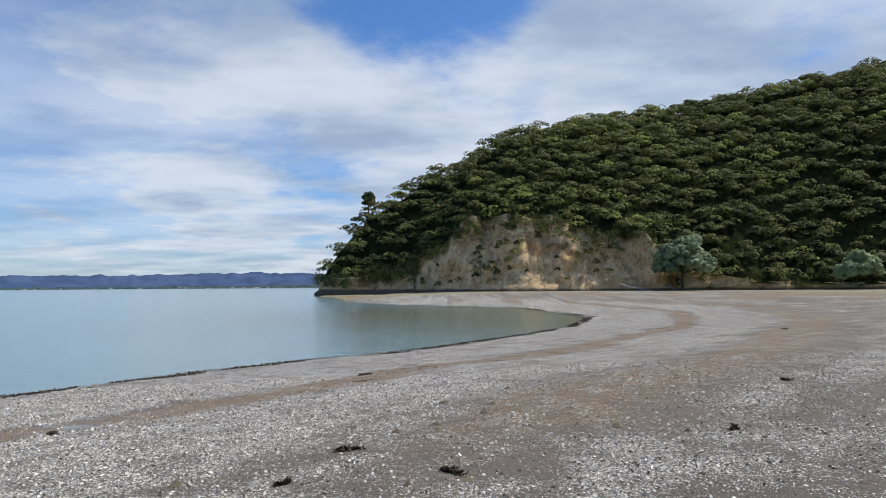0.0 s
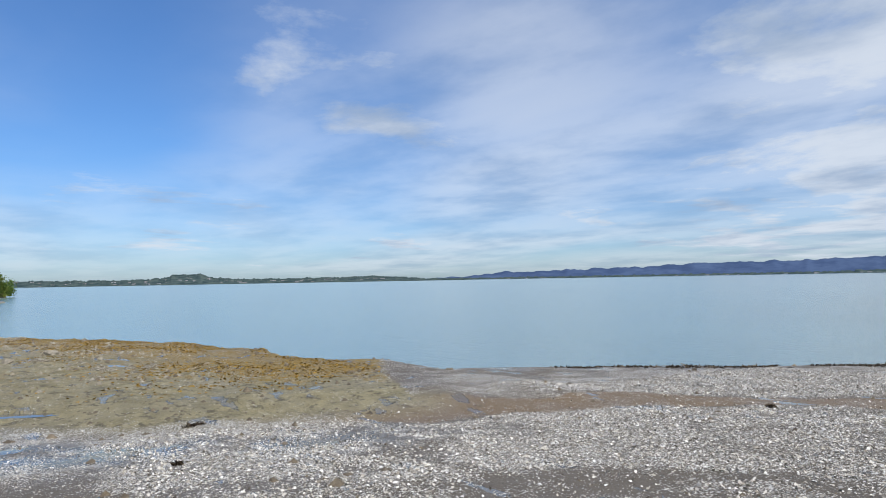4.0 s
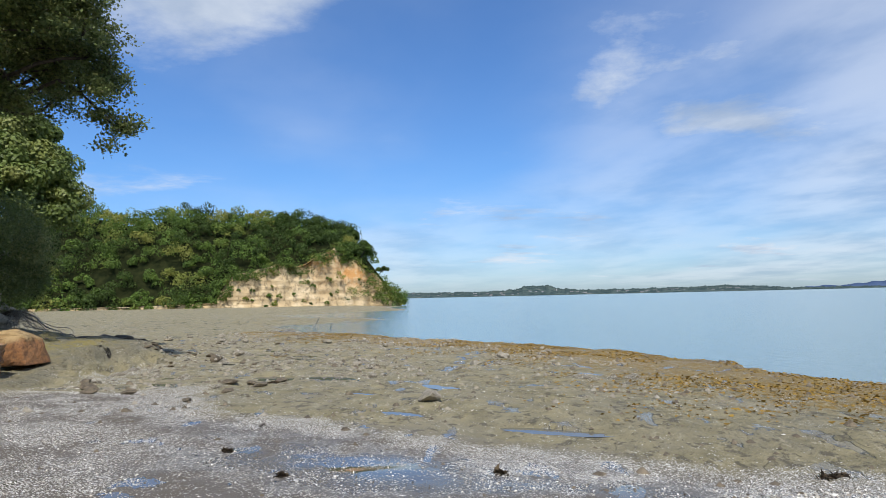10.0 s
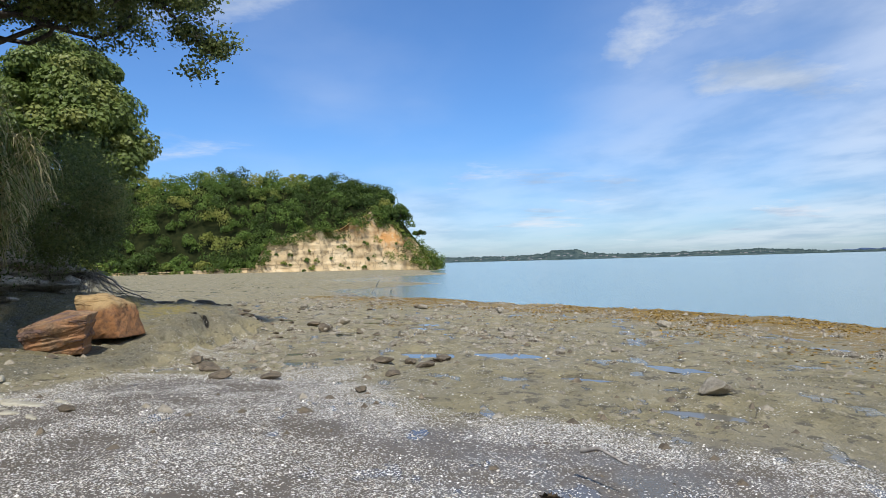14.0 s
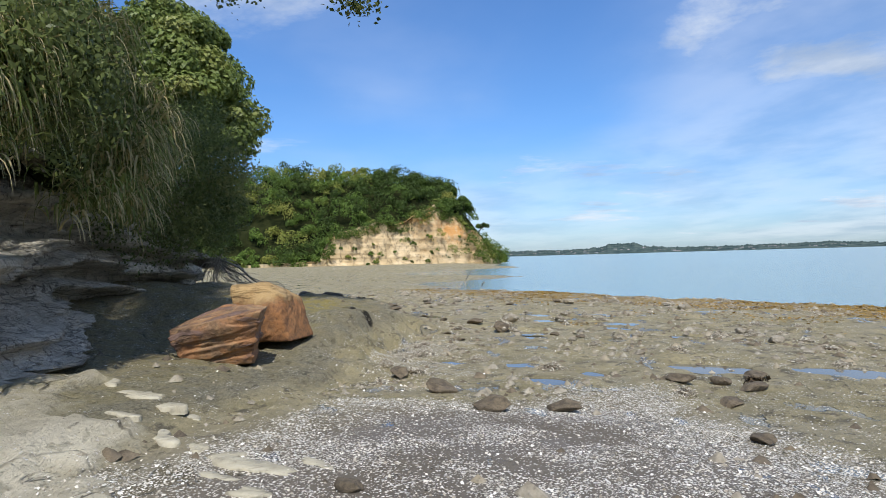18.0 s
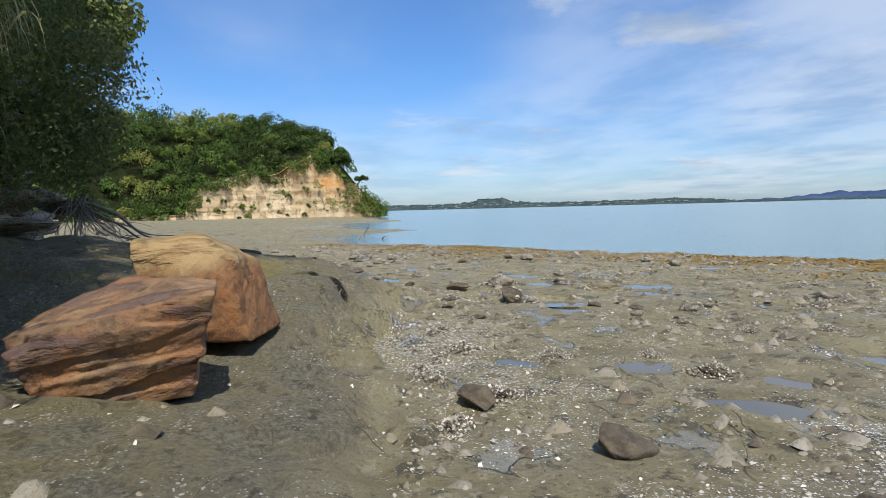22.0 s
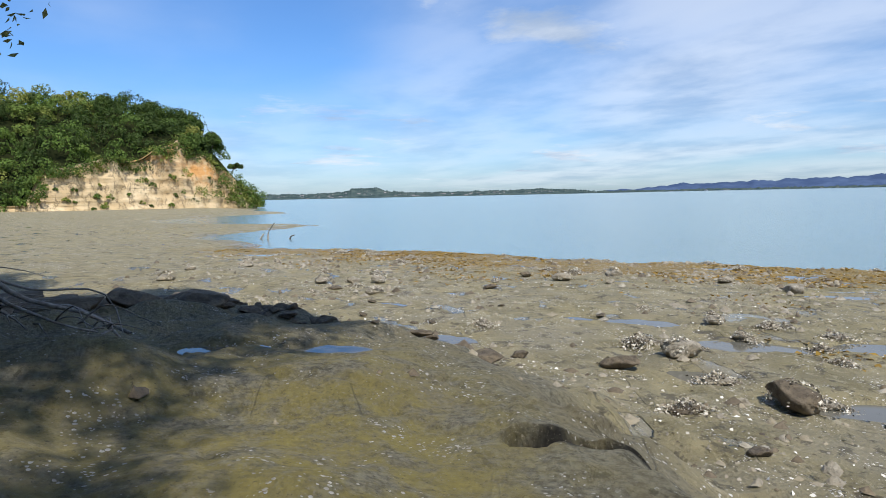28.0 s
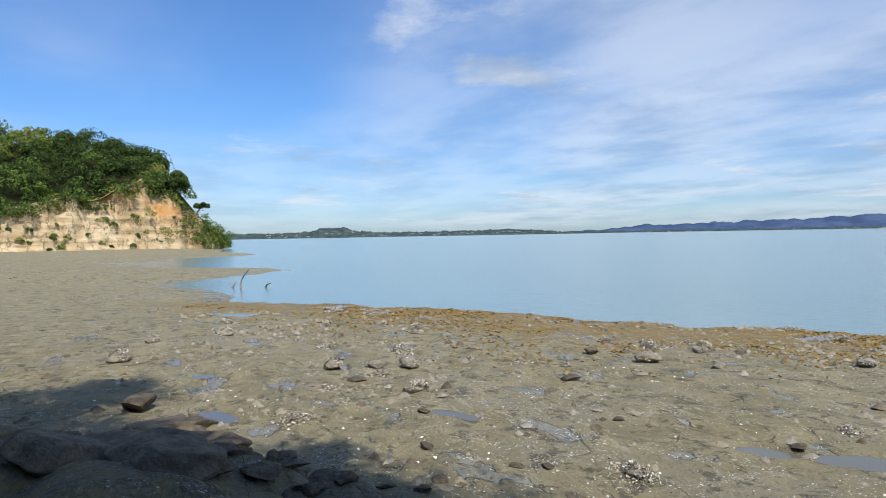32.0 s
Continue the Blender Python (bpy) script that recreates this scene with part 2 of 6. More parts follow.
def ground_material():
    m, nt, b = material("shore_ground")
    n = Nodes(nt)
    p = n.place()
    shell, algae, wet, rock, green, brown = (n.attr(k) for k in ("shell", "algae", "wet", "rock", "green", "brown"))
    ledge = n.attr("ledge")
    big, med, small = n.noise(p, 0.35, 5), n.noise(p, 2.3, 6, 0.62), n.noise(p, 26, 5, 0.65)
    sand = n.mix(big, (0.105, 0.090, 0.070), (0.178, 0.146, 0.106))
    sand = n.mix(n.ramp(n.math("MULTIPLY_ADD", n.math("SUBTRACT", med, 0.5), 0.9, brown), 0.35, 0.65), sand, (0.200, 0.140, 0.080))
    sand = n.mix(n.ramp(small, 0.40, 0.72, 0, 0.45), sand, (0.23, 0.195, 0.150))
    stone = n.mix(n.ramp(med, 0.3, 0.7), (0.205, 0.177, 0.088), (0.362, 0.308, 0.164))
    stone = n.mix(n.ramp(n.noise(p, 0.7, 6, 0.6), 0.42, 0.70), stone, (0.298, 0.260, 0.158))
    stone = n.mix(n.ramp(n.noise(n.scaled(p, (1, 2.2, 1)), 3.1, 7, 0.7, 0.4), 0.575, 0.63, 0, 0.8), stone, (0.43, 0.375, 0.245))
    stone = n.mix(n.ramp(n.noise(p, 4.0, 7, 0.7, 0.3), 0.545, 0.61, 0, 0.85), stone, (0.098, 0.082, 0.048))
    dull = n.mix(n.ramp(small, 0.35, 0.65), (0.145, 0.134, 0.094), (0.365, 0.340, 0.242))
    dull = n.mix(n.ramp(n.noise(p, 1.7, 6, 0.65), 0.4, 0.65, 0, 0.6), dull, (0.300, 0.254, 0.152))
    dull = n.mix(n.ramp(n.noise(n.scaled(p, (1, 1.5, 1)), 5.5, 6, 0.65, 0.3), 0.57, 0.62, 0, 0.75), dull, (0.050, 0.046, 0.032))
    stone = n.mix(n.math("MULTIPLY", ledge, 0.8), stone, dull)
    col = n.mix(rock, sand, stone)
    cream = n.mix(n.ramp(n.noise(p, 2.1, 6, 0.6), 0.35, 0.65), (0.50, 0.45, 0.325), (0.68, 0.62, 0.47))
    cream = n.mix(n.ramp(n.noise(p, 5.0, 6, 0.65), 0.56, 0.66, 0, 0.6), cream, (0.27, 0.24, 0.16))
    joint = n.ramp(n.cells(n.scaled(p, (1.0, 1.25, 0.3)), 1.5, "DISTANCE_TO_EDGE"), 0.030, 0.008)
    joint = n.math("MULTIPLY", joint, n.ramp(n.noise(p, 1.3, 4), 0.46, 0.56))
    cream = n.mix(n.math("MULTIPLY", joint, 0.8), cream, (0.060, 0.050, 0.036))
    col = n.mix(n.attr("pale"), col, cream)
    weed = n.mix(n.noise(p, 14, 4), (0.15, 0.095, 0.022), (0.36, 0.235, 0.050))
    aw = n.ramp(n.math("ADD", algae, n.math("MULTIPLY", n.math("SUBTRACT", med, 0.5), 1.3)), 0.40, 0.62)
    col = n.mix(n.math("MULTIPLY", aw, n.ramp(n.noise(p, 9, 5, 0.7), 0.35, 0.55)), col, weed)
    gw = n.math("MULTIPLY", green, n.ramp(n.noise(p, 3.4, 7, 0.72), 0.36, 0.62))
    col = n.mix(gw, col, n.mix(small, (0.240, 0.205, 0.060), (0.500, 0.400, 0.095)))
    damp = n.math("MULTIPLY", wet, n.ramp(n.noise(p, 0.8, 5, 0.6), 0.35, 0.62))
    col = n.mix(n.math("MULTIPLY", damp, 0.42), col, (0.092, 0.084, 0.072))
    # thin films of water in the lowest places
    film = n.math("MULTIPLY", n.ramp(n.noise(n.scaled(p, (0.7, 1.3, 1)), 1.25, 5, 0.58, 0.3), 0.605, 0.625), n.ramp(wet, 0.22, 0.32))
    sheen = n.math("MULTIPLY", n.attr("sheen"), n.ramp(n.noise(n.scaled(p, (0.6, 1.0, 1)), 0.9, 5, 0.6), 0.36, 0.52))
    film = n.math("MAXIMUM", film, n.math("MULTIPLY", sheen, 0.92))
    col = n.mix(n.math("MULTIPLY", film, 0.45), col, (0.085, 0.078, 0.062))
    # fine cracks
    q0 = n.scaled(p, (1.0, 1.7, 0.2))
    e = n.math("ABSOLUTE", n.math("SUBTRACT", n.noise(q0, 0.55, 1.5, 0.4, 0.0), 0.5))
    # shade inside the deep ledge crack, painted as near-black colour
    col = n.mix(n.attr("crack_shade"), col, (0.022, 0.020, 0.014))
    crack = n.math("MULTIPLY", n.math("MULTIPLY", n.ramp(e, 0.0045, 0.0), rock), n.ramp(n.noise(p, 1.1, 3), 0.45, 0.6))
    col = n.mix(n.math("MULTIPLY", crack, 0.35), col, (0.050, 0.043, 0.031))
    grit = n.noise(p, 42, 6, 0.7)
    col = n.mix(n.math("MULTIPLY", rock, n.ramp(grit, 0.56, 0.68, 0, 0.55)), col, (0.46, 0.41, 0.30))
    col = n.mix(n.math("MULTIPLY", rock, n.ramp(grit, 0.42, 0.32, 0, 0.6)), col, (0.060, 0.050, 0.034))
    pit = n.math("MULTIPLY", n.ramp(n.noise(p, 17, 9, 0.74), 0.58, 0.66), rock)
    col = n.mix(n.math("MULTIPLY", pit, 0.42), col, (0.085, 0.074, 0.052))
    # broken shells in three sizes
    flake = 0.0
    clump = n.noise(p, 2.6, 6, 0.62)
    dens = n.math("MULTIPLY_ADD", n.math("SUBTRACT", clump, 0.5), 1.3, shell)
    warp = nt.nodes.new("ShaderNodeVectorMath")
    warp.operation = "MULTIPLY_ADD"
    wn = nt.nodes.new("ShaderNodeTexNoise")
    wn.inputs["Scale"].default_value, wn.inputs["Detail"].default_value = 75, 2
    nt.links.new(p, wn.inputs["Vector"])
    nt.links.new(wn.outputs["Color"], warp.inputs[0])
    warp.inputs[1].default_value = (0.012, 0.012, 0)
    nt.links.new(p, warp.inputs[2])
    q = n.scaled(warp.outputs[0], (1, 1, 0.2))
    for scale, thr, soft in ((66, 0.36, 0.05), (40, 0.36, 0.04), (25, 0.28, 0.03)):
        keep = nt.nodes.new("ShaderNodeTexVoronoi")
        n.put(keep.inputs["Vector"], q)
        keep.inputs["Scale"].default_value = scale
        sepc = nt.nodes.new("ShaderNodeSeparateColor")
        nt.links.new(keep.outputs["Color"], sepc.inputs[0])
        gate = n.ramp(n.math("SUBTRACT", dens, sepc.outputs[0]), -0.01, 0.04)
        f = n.math("MULTIPLY", n.ramp(keep.outputs["Distance"], thr + soft, thr - soft), gate)
        flake = n.math("MAXIMUM", f, flake)
        tone = sepc.outputs[1]
    shells = n.mix(tone, (0.58, 0.53, 0.44), (0.90, 0.88, 0.82))
    col = n.mix(flake, col, shells)
    nt.links.new(col, b.inputs["Base Color"])
    ro = n.math("MULTIPLY_ADD", damp, -0.66, 0.90)
    ro = n.mix(n.math("MULTIPLY", film, n.math("SUBTRACT", 1.0, flake)), n.math("MULTIPLY_ADD", flake, 0.3, ro, clamp=True), (0.04, 0.04, 0.04))
    nt.links.new(ro, b.inputs["Roughness"])
    b.inputs["Specular IOR Level"].default_value = 0.5
    keep_dry = n.math("SUBTRACT", 1.0, n.math("MULTIPLY", damp, 0.80))
    keep_dry = n.math("MULTIPLY", keep_dry, n.math("MULTIPLY_ADD", film, -0.97, 1.0))
    h = n.math("ADD", n.noise(p, 9, 9, 0.72), n.math("MULTIPLY", pit, -0.35))
    h = n.math("MULTIPLY_ADD", n.math("MULTIPLY", ledge, n.noise(p, 13, 9, 0.75)), 1.8, h)
    h = n.math("MULTIPLY_ADD", n.math("MULTIPLY", rock, n.noise(n.scaled(p, (1, 1.6, 1)), 6, 8, 0.7)), 1.1, h)
    h = n.math("MULTIPLY_ADD", crack, -0.4, h)
    h = n.math("MULTIPLY", keep_dry, h)
    h = n.math("ADD", h, n.math("MULTIPLY", flake, 0.25))
    nt.links.new(n.bump(h, 0.065), b.inputs["Normal"])
    return m


SEA_LEVEL = -0.75


def water_material(name="sea_water", base=(0.175, 0.258, 0.258), wave=1.0):
    m, nt, b = material(name)
    n = Nodes(nt)
    p = n.place()
    far = n.noise(n.scaled(p, (0.02, 0.05, 1)), 1.0, 4)
    nt.links.new(n.mix(far, tuple(c * 0.85 for c in base), tuple(c * 1.15 for c in base)), b.inputs["Base Color"])
    if wave > 0.5:
        dist = nt.nodes.new("ShaderNodeVectorMath")
        dist.operation = "DISTANCE"
        nt.links.new(p, dist.inputs[0])
        dist.inputs[1].default_value = (8, 74, SEA_LEVEL)
        shallow = n.ramp(n.math("MULTIPLY_ADD", n.noise(n.scaled(p, (0.1, 0.1, 1)), 1.0, 5), -24.0, dist.outputs["Value"]), 34, 4)
        old = b.inputs["Base Color"].links[0].from_socket
        nt.links.new(n.mix(n.math("MULTIPLY", shallow, 0.8), old, (0.135, 0.140, 0.085)), b.inputs["Base Color"])
    b.inputs["Roughness"].default_value = 0.06 if wave < 0.5 else 0.14
    b.inputs["IOR"].default_value = 1.333
    w = n.noise(n.scaled(p, (1.0, 2.2, 1)), 0.9, 5, 0.6)
    w2 = n.noise(n.scaled(p, (1.6, 3.4, 1)), 3.4, 3, 0.5)
    h = n.math("MULTIPLY_ADD", w2, 0.3, w)
    nt.links.new(n.bump(h, 0.035 * wave), b.inputs["Normal"])
    return m


def rock_material(name, dark, light, tint, scale=3.0, rust=0.0, rust_col=(0.30, 0.10, 0.03), strata=0.0, patch=None, foot=0.0, flank=None):
    m, nt, b = material(name)
    n = Nodes(nt)
    p = n.own() if strata == 0 else n.place()
    a, c, d = n.noise(p, scale, 8, 0.62), n.noise(p, scale * 6, 6, 0.68), n.noise(p, scale * 0.4, 4)
    col = n.mix(n.ramp(a, 0.32, 0.68), dark, light)
    col = n.mix(n.ramp(d, 0.45, 0.65), col, tint)
    if rust:
        r = n.ramp(n.noise(p, scale * 0.9, 6, 0.6, 0.6), 0.42, 0.62)
        col = n.mix(n.math("MULTIPLY", r, rust), col, rust_col)
    h = n.math("MULTIPLY_ADD", c, 0.45, a)
    if patch:
        k = n.ramp(n.noise(n.scaled(p, (1.0, 0.45, 1.6)), scale * 0.55, 8, 0.62, 0.5), 0.50, 0.56)
        col = n.mix(n.math("MULTIPLY", k, 0.8), col, patch)
        h = n.math("MULTIPLY_ADD", k, 0.5, h)
    col = n.mix(n.ramp(c, 0.52, 0.72, 0, 0.55), col, tuple(0.35 * x for x in dark))
    if flank:
        sep = nt.nodes.new("ShaderNodeSeparateXYZ")
        nt.links.new(p, sep.inputs[0])
        low = n.ramp(n.math("MULTIPLY_ADD", n.math("SUBTRACT", a, 0.5), 0.5, sep.outputs[2]), flank[0] + 0.07, flank[0] - 0.07)
        col = n.mix(n.math("MULTIPLY", low, 0.85), col, n.mix(n.ramp(c, 0.35, 0.62), flank[1], flank[2]))
    if strata:
        lay = n.noise(n.scaled(p, (0.08, 0.08, strata)), 1.0, 5, 0.6)
        col = n.mix(n.ramp(lay, 0.47, 0.6, 0, 0.22), col, tuple(0.62 * x for x in light))
        e = n.math("ABSOLUTE", n.math("SUBTRACT", n.noise(n.scaled(p, (1, 1, 0.45)), scale * 1.6, 6, 0.6, 0.4), 0.5))
        cleft = n.ramp(e, 0.016, 0.0, 0, 0.55)
        col = n.mix(cleft, col, tuple(0.35 * x for x in dark))
        h = n.math("MULTIPLY_ADD", cleft, -0.8, h)
        h = n.math("MULTIPLY_ADD", lay, 1.2, h)
    stain = n.math("MULTIPLY", n.attr("stain"), n.ramp(n.noise(p, scale * 2.5, 6, 0.7), 0.35, 0.6))
    col = n.mix(stain, col, (0.52, 0.25, 0.07))
    # colour darkens towards the base, over a ragged band as high as foot
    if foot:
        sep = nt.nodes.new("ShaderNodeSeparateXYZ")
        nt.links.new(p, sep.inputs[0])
        base_band = n.ramp(n.math("MULTIPLY_ADD", a, -foot * 1.2, sep.outputs[2]), foot * 0.9, foot * 0.3)
        col = n.mix(n.math("MULTIPLY", base_band, 0.85), col, (0.040, 0.035, 0.028))
    nt.links.new(col, b.inputs["Base Color"])
    b.inputs["Roughness"].default_value = 0.88
    nt.links.new(n.bump(h, 0.05 if strata == 0 else 0.25), b.inputs["Normal"])
    return m


def leaf_material(name, dark, light, tint, rough=0.5, through_light=0.25):
    m, nt, b = material(name)
    n = Nodes(nt)
    t = n.attr("tint")
    one = n.ramp(n.island(), 0.0, 1.0, 0.2, 0.8)
    shady = tuple(0.42 * c for c in dark)
    col = n.mix(n.ramp(t, 0.0, 0.45), n.mix(one, shady, dark), n.mix(one, dark, light))
    col = n.mix(n.ramp(t, 0.55, 1.0, 0, 0.9), col, tint)
    nt.links.new(col, b.inputs["Base Color"])
    b.inputs["Roughness"].default_value = rough
    b.inputs["Specular IOR Level"].default_value = 0.22
    tr = nt.nodes.new("ShaderNodeBsdfTranslucent")
    mx = nt.nodes.new("ShaderNodeMixShader")
    mx.inputs[0].default_value = through_light
    nt.links.new(n.mix(0.5, col, light), tr.inputs["Color"])
    out = nt.nodes["Material Output"]
    links(nt, (b.outputs[0], mx.inputs[1]), (tr.outputs[0], mx.inputs[2]), (mx.outputs[0], out.inputs["Surface"]))
    return m


def shell_material(name="shell", low=(0.30, 0.26, 0.20), mid=(0.60, 0.55, 0.46), high=(0.84, 0.81, 0.74)):
    m, nt, b = material(name)
    n = Nodes(nt)
    r = n.island()
    col = n.mix(n.ramp(r, 0.0, 0.5), low, mid)
    col = n.mix(n.ramp(r, 0.45, 1.0), col, high)
    nt.links.new(col, b.inputs["Base Color"])
    b.inputs["Roughness"].default_value = 0.6
    nt.links.new(n.bump(n.noise(n.place(), 140, 3), 0.003), b.inputs["Normal"])
    return m


def plain_material(name, a, c, scale=6.0, rough=0.8, bump=0.01):
    m, nt, b = material(name)
    n = Nodes(nt)
    p = n.own()
    f = n.noise(p, scale, 6, 0.62)
    nt.links.new(n.mix(n.ramp(f, 0.3, 0.7), a, c), b.inputs["Base Color"])
    b.inputs["Roughness"].default_value = rough
    nt.links.new(n.bump(n.noise(p, scale * 3, 5, 0.65), bump), b.inputs["Normal"])
    return m


M_GROUND = ground_material()
M_WATER = water_material()
M_POOL = water_material("pool_water", (0.130, 0.124, 0.100), 0.02)
M_CLIFF_NEAR = rock_material("grey_mudstone", (0.38, 0.35, 0.285), (0.68, 0.635, 0.54), (0.55, 0.51, 0.42), 1.5, strata=6.0)
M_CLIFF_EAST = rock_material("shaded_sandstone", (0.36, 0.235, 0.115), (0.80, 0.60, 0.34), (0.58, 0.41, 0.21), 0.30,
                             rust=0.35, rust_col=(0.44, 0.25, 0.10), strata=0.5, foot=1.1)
M_CLIFF_WEST = rock_material("pale_sandstone", (0.50, 0.37, 0.20), (0.72, 0.57, 0.355), (0.58, 0.43, 0.235), 0.22,
                             rust=0.25, rust_col=(0.40, 0.24, 0.09), strata=1.1)
# Near black, so the floor carries the shade between the crowns in its colour.
M_SHADED_SOIL = plain_material("forest_floor_shade", (0.010, 0.014, 0.006), (0.028, 0.032, 0.012), 0.5, 1.0)
M_SHADED_SOIL.node_tree.nodes["Principled BSDF"].inputs["Specular IOR Level"].default_value = 0.0
M_BOULDER_RED = rock_material("red_sandstone", (0.150, 0.090, 0.055), (0.400, 0.265, 0.140), (0.220, 0.125, 0.075), 3.2,
                              rust=0.6, rust_col=(0.360, 0.165, 0.060), patch=(0.150, 0.100, 0.090))
M_BOULDER_TAN = rock_material("tan_sandstone", (0.26, 0.17, 0.075), (0.47, 0.34, 0.17), (0.40, 0.26, 0.11), 1.8,
                              rust=0.25, rust_col=(0.36, 0.19, 0.06), patch=(0.42, 0.29, 0.135),
                              flank=(0.60, (0.105, 0.040, 0.018), (0.285, 0.120, 0.042)))
M_ROCK = rock_material("brown_stone", (0.085, 0.066, 0.044), (0.240, 0.190, 0.122), (0.150, 0.120, 0.082), 4.0)
M_ROCK_PALE = rock_material("pale_stone", (0.21, 0.18, 0.13), (0.42, 0.38, 0.30), (0.34, 0.29, 0.20), 4.0)
M_LEAF_EAST = leaf_material("kanuka_leaf", (0.068, 0.078, 0.026), (0.215, 0.220, 0.072), (0.30, 0.34, 0.085), 0.75)
M_LEAF_WEST = leaf_material("broad_leaf", (0.062, 0.100, 0.022), (0.170, 0.265, 0.046), (0.290, 0.285, 0.065), 0.7)
M_LEAF_NEAR = leaf_material("pohutukawa_leaf", (0.085, 0.115, 0.040), (0.230, 0.280, 0.095), (0.290, 0.290, 0.120), 0.45, 0.42)
M_LEAF_ROUND = leaf_material("sunlit_leaf", (0.085, 0.125, 0.034), (0.240, 0.310, 0.085), (0.290, 0.310, 0.095), 0.45, 0.3)
M_OYSTER = shell_material("oyster_shell", (0.17, 0.14, 0.10), (0.42, 0.37, 0.28), (0.72, 0.68, 0.58))
M_LEAF_PALE = leaf_material("pale_leaf", (0.19, 0.25, 0.125), (0.36, 0.43, 0.25), (0.24, 0.31, 0.13))
M_BARK = plain_material("bark", (0.035, 0.028, 0.022), (0.11, 0.09, 0.07), 9, 0.9, 0.02)
M_DRIFT = plain_material("driftwood", (0.20, 0.175, 0.15), (0.42, 0.385, 0.33), 14, 0.85, 0.01)

# ---- shore: lines of the plan ----
SEA = SEA_LEVEL
SHORE = [(-40, 260), (-46, 212), (-30, 172), (-22, 132), (-16, 116), (7, 92), (11, 66), (6.6, 51.6), (3.4, 46), (0.7, 41.8),
         (-2.2, 37.4), (-4.6, 34.4), (-6.6, 32.8), (-8.7, 30.4), (-11.2, 27.1), (-13.4, 24.0), (-16, 20.6), (-18.4, 17.0), (-19.3, 15.2), (-21, 14.8),
         (-26, 13.6), (-29.3, 12.3), (-34, 9.6), (-37, 7.3), (-39.5, 5.2), (-43, 3.5), (-46.5, 0.8), (-49, -1.8),
         (-53, -4.2), (-60, -4.3), (-67, -7.5), (-70, -5), (-80, 2.4), (-83, 2.8), (-88, -2)]
SHORE += [(-95, -9), (-110, -15.5), (-120, -9), (-126, 0), (-136, 6), (-150, 4), (-170, 0), (-195, 2), (-204, 5.4),
          (-214, 4), (-232, -20), (-262, -100), (-420, -420)]
LAND = SHORE + [(-420, -2500), (2500, -2500), (2500, 900), (60, 420)]
LEDGE = [(-12, -5.2), (-15, -4.4), (-17.1, -3.9), (-19, -3.3), (-20.3, -3.0), (-22.3, -3.3), (-23.8, -3.2), (-25, -2.85),
         (-26.5, -2.8), (-28.6, -3.6), (-30.5, -4.5), (-32.5, -6), (-34, -7.5), (-36, -10), (-38, -14), (-40, -22)]
LEDGE_LAND = LEDGE + [(-40, -40), (-12, -40)]
SHELLS = [(-11.8, 13.2), (-12.2, 11.5), (-12.8, 9.4), (-13.6, 7.8), (-14.9, 5.6), (-16.2, 3.3), (-16.8, 1.6), (-18.3, 0.9),
          (-19.9, 0.3), (-19.3, -1.2), (-18.8, -2.8), (-17.2, -3.7), (-15, -4.3), (-12, -5.2)]
SHELL_LAND = [(-60, 40), (-19.0, 16.2), (-15.5, 14.4)] + SHELLS + [(-10, -12), (60, -12), (60, 140), (-60, 140)]
POOLS = [(-20.6, 3.0, 0.9, 0.28, 0.9), (-18.9, 5.5, 0.7, 0.2, 0.8), (-18.3, 3.9, 0.5, 0.18, 0.9), (-21.3, 9.0, 0.8, 0.25, 0.7), (-16.3, 4.7, 0.6, 0.18, 1.0),
         (-14.9, 6.8, 1.0, 0.2, 1.1), (-21.7, -0.9, 0.32, 0.22, 0.3), (-24.3, 2.3, 0.5, 0.22, 0.6), (-26.2, 1.3, 0.5, 0.2, 0.5), (-25.0, -0.5, 0.6, 0.2, 0.7),
         (-21.3, 1.6, 1.0, 0.35, 0.9), (-21.0, 0.0, 0.35, 0.2, 0.4), (-22.2, -1.9, 0.4, 0.14, 0.9), (-20.4, -0.7, 0.5, 0.2, 0.8), (-20.5, -3.3, 0.45, 0.12, 0.6)]
POOLS += [(-29.3, -0.1, 0.6, 0.22, 0.8), (-27.6, 0.25, 0.8, 0.3, 0.9), (-27.0, 1.3, 0.8, 0.3, 0.9), (-27.0, -1.2, 0.35, 0.2, 0.5), (-29.4, -2.9, 0.5, 0.22, 0.3),
          (-25.6, -0.6, 0.75, 0.3, 1.0), (-33.2, 6.7, 0.9, 0.3, 1.0), (-35.2, 6.2, 0.9, 0.28, 1.0), (-44.9, -4.6, 0.9, 0.3, 0.9), (-33.4, -5.4, 0.45, 0.2, 0.6),
          (-33.2, -1.6, 0.4, 0.15, 0.6), (-35.9, -5.4, 0.45, 0.18, 0.6), (-30.0, 4.0, 0.8, 0.22, 0.9), (-30.0, -0.7, 0.4, 0.14, 0.7), (-32.4, -2.9, 0.4, 0.14, 0.5)]
LEDGE_POOLS = [(-28.0, -5.69, 0.26, 0.14, 1.1), (-26.76, -4.92, 0.36, 0.17, 1.2), (-26.78, -5.5, 0.24, 0.14, 1.2), (-25.77, -4.35, 0.22, 0.10, 1.2), (-21.6, -5.9, 0.15, 0.08, 0.4)]
POOLS = [(x, y, 0.70 * a, 0.85 * b, c) for x, y, a, b, c in POOLS]
CRACK = [(-24.66, -4.16), (-24.55, -3.9), (-24.36, -3.64)]


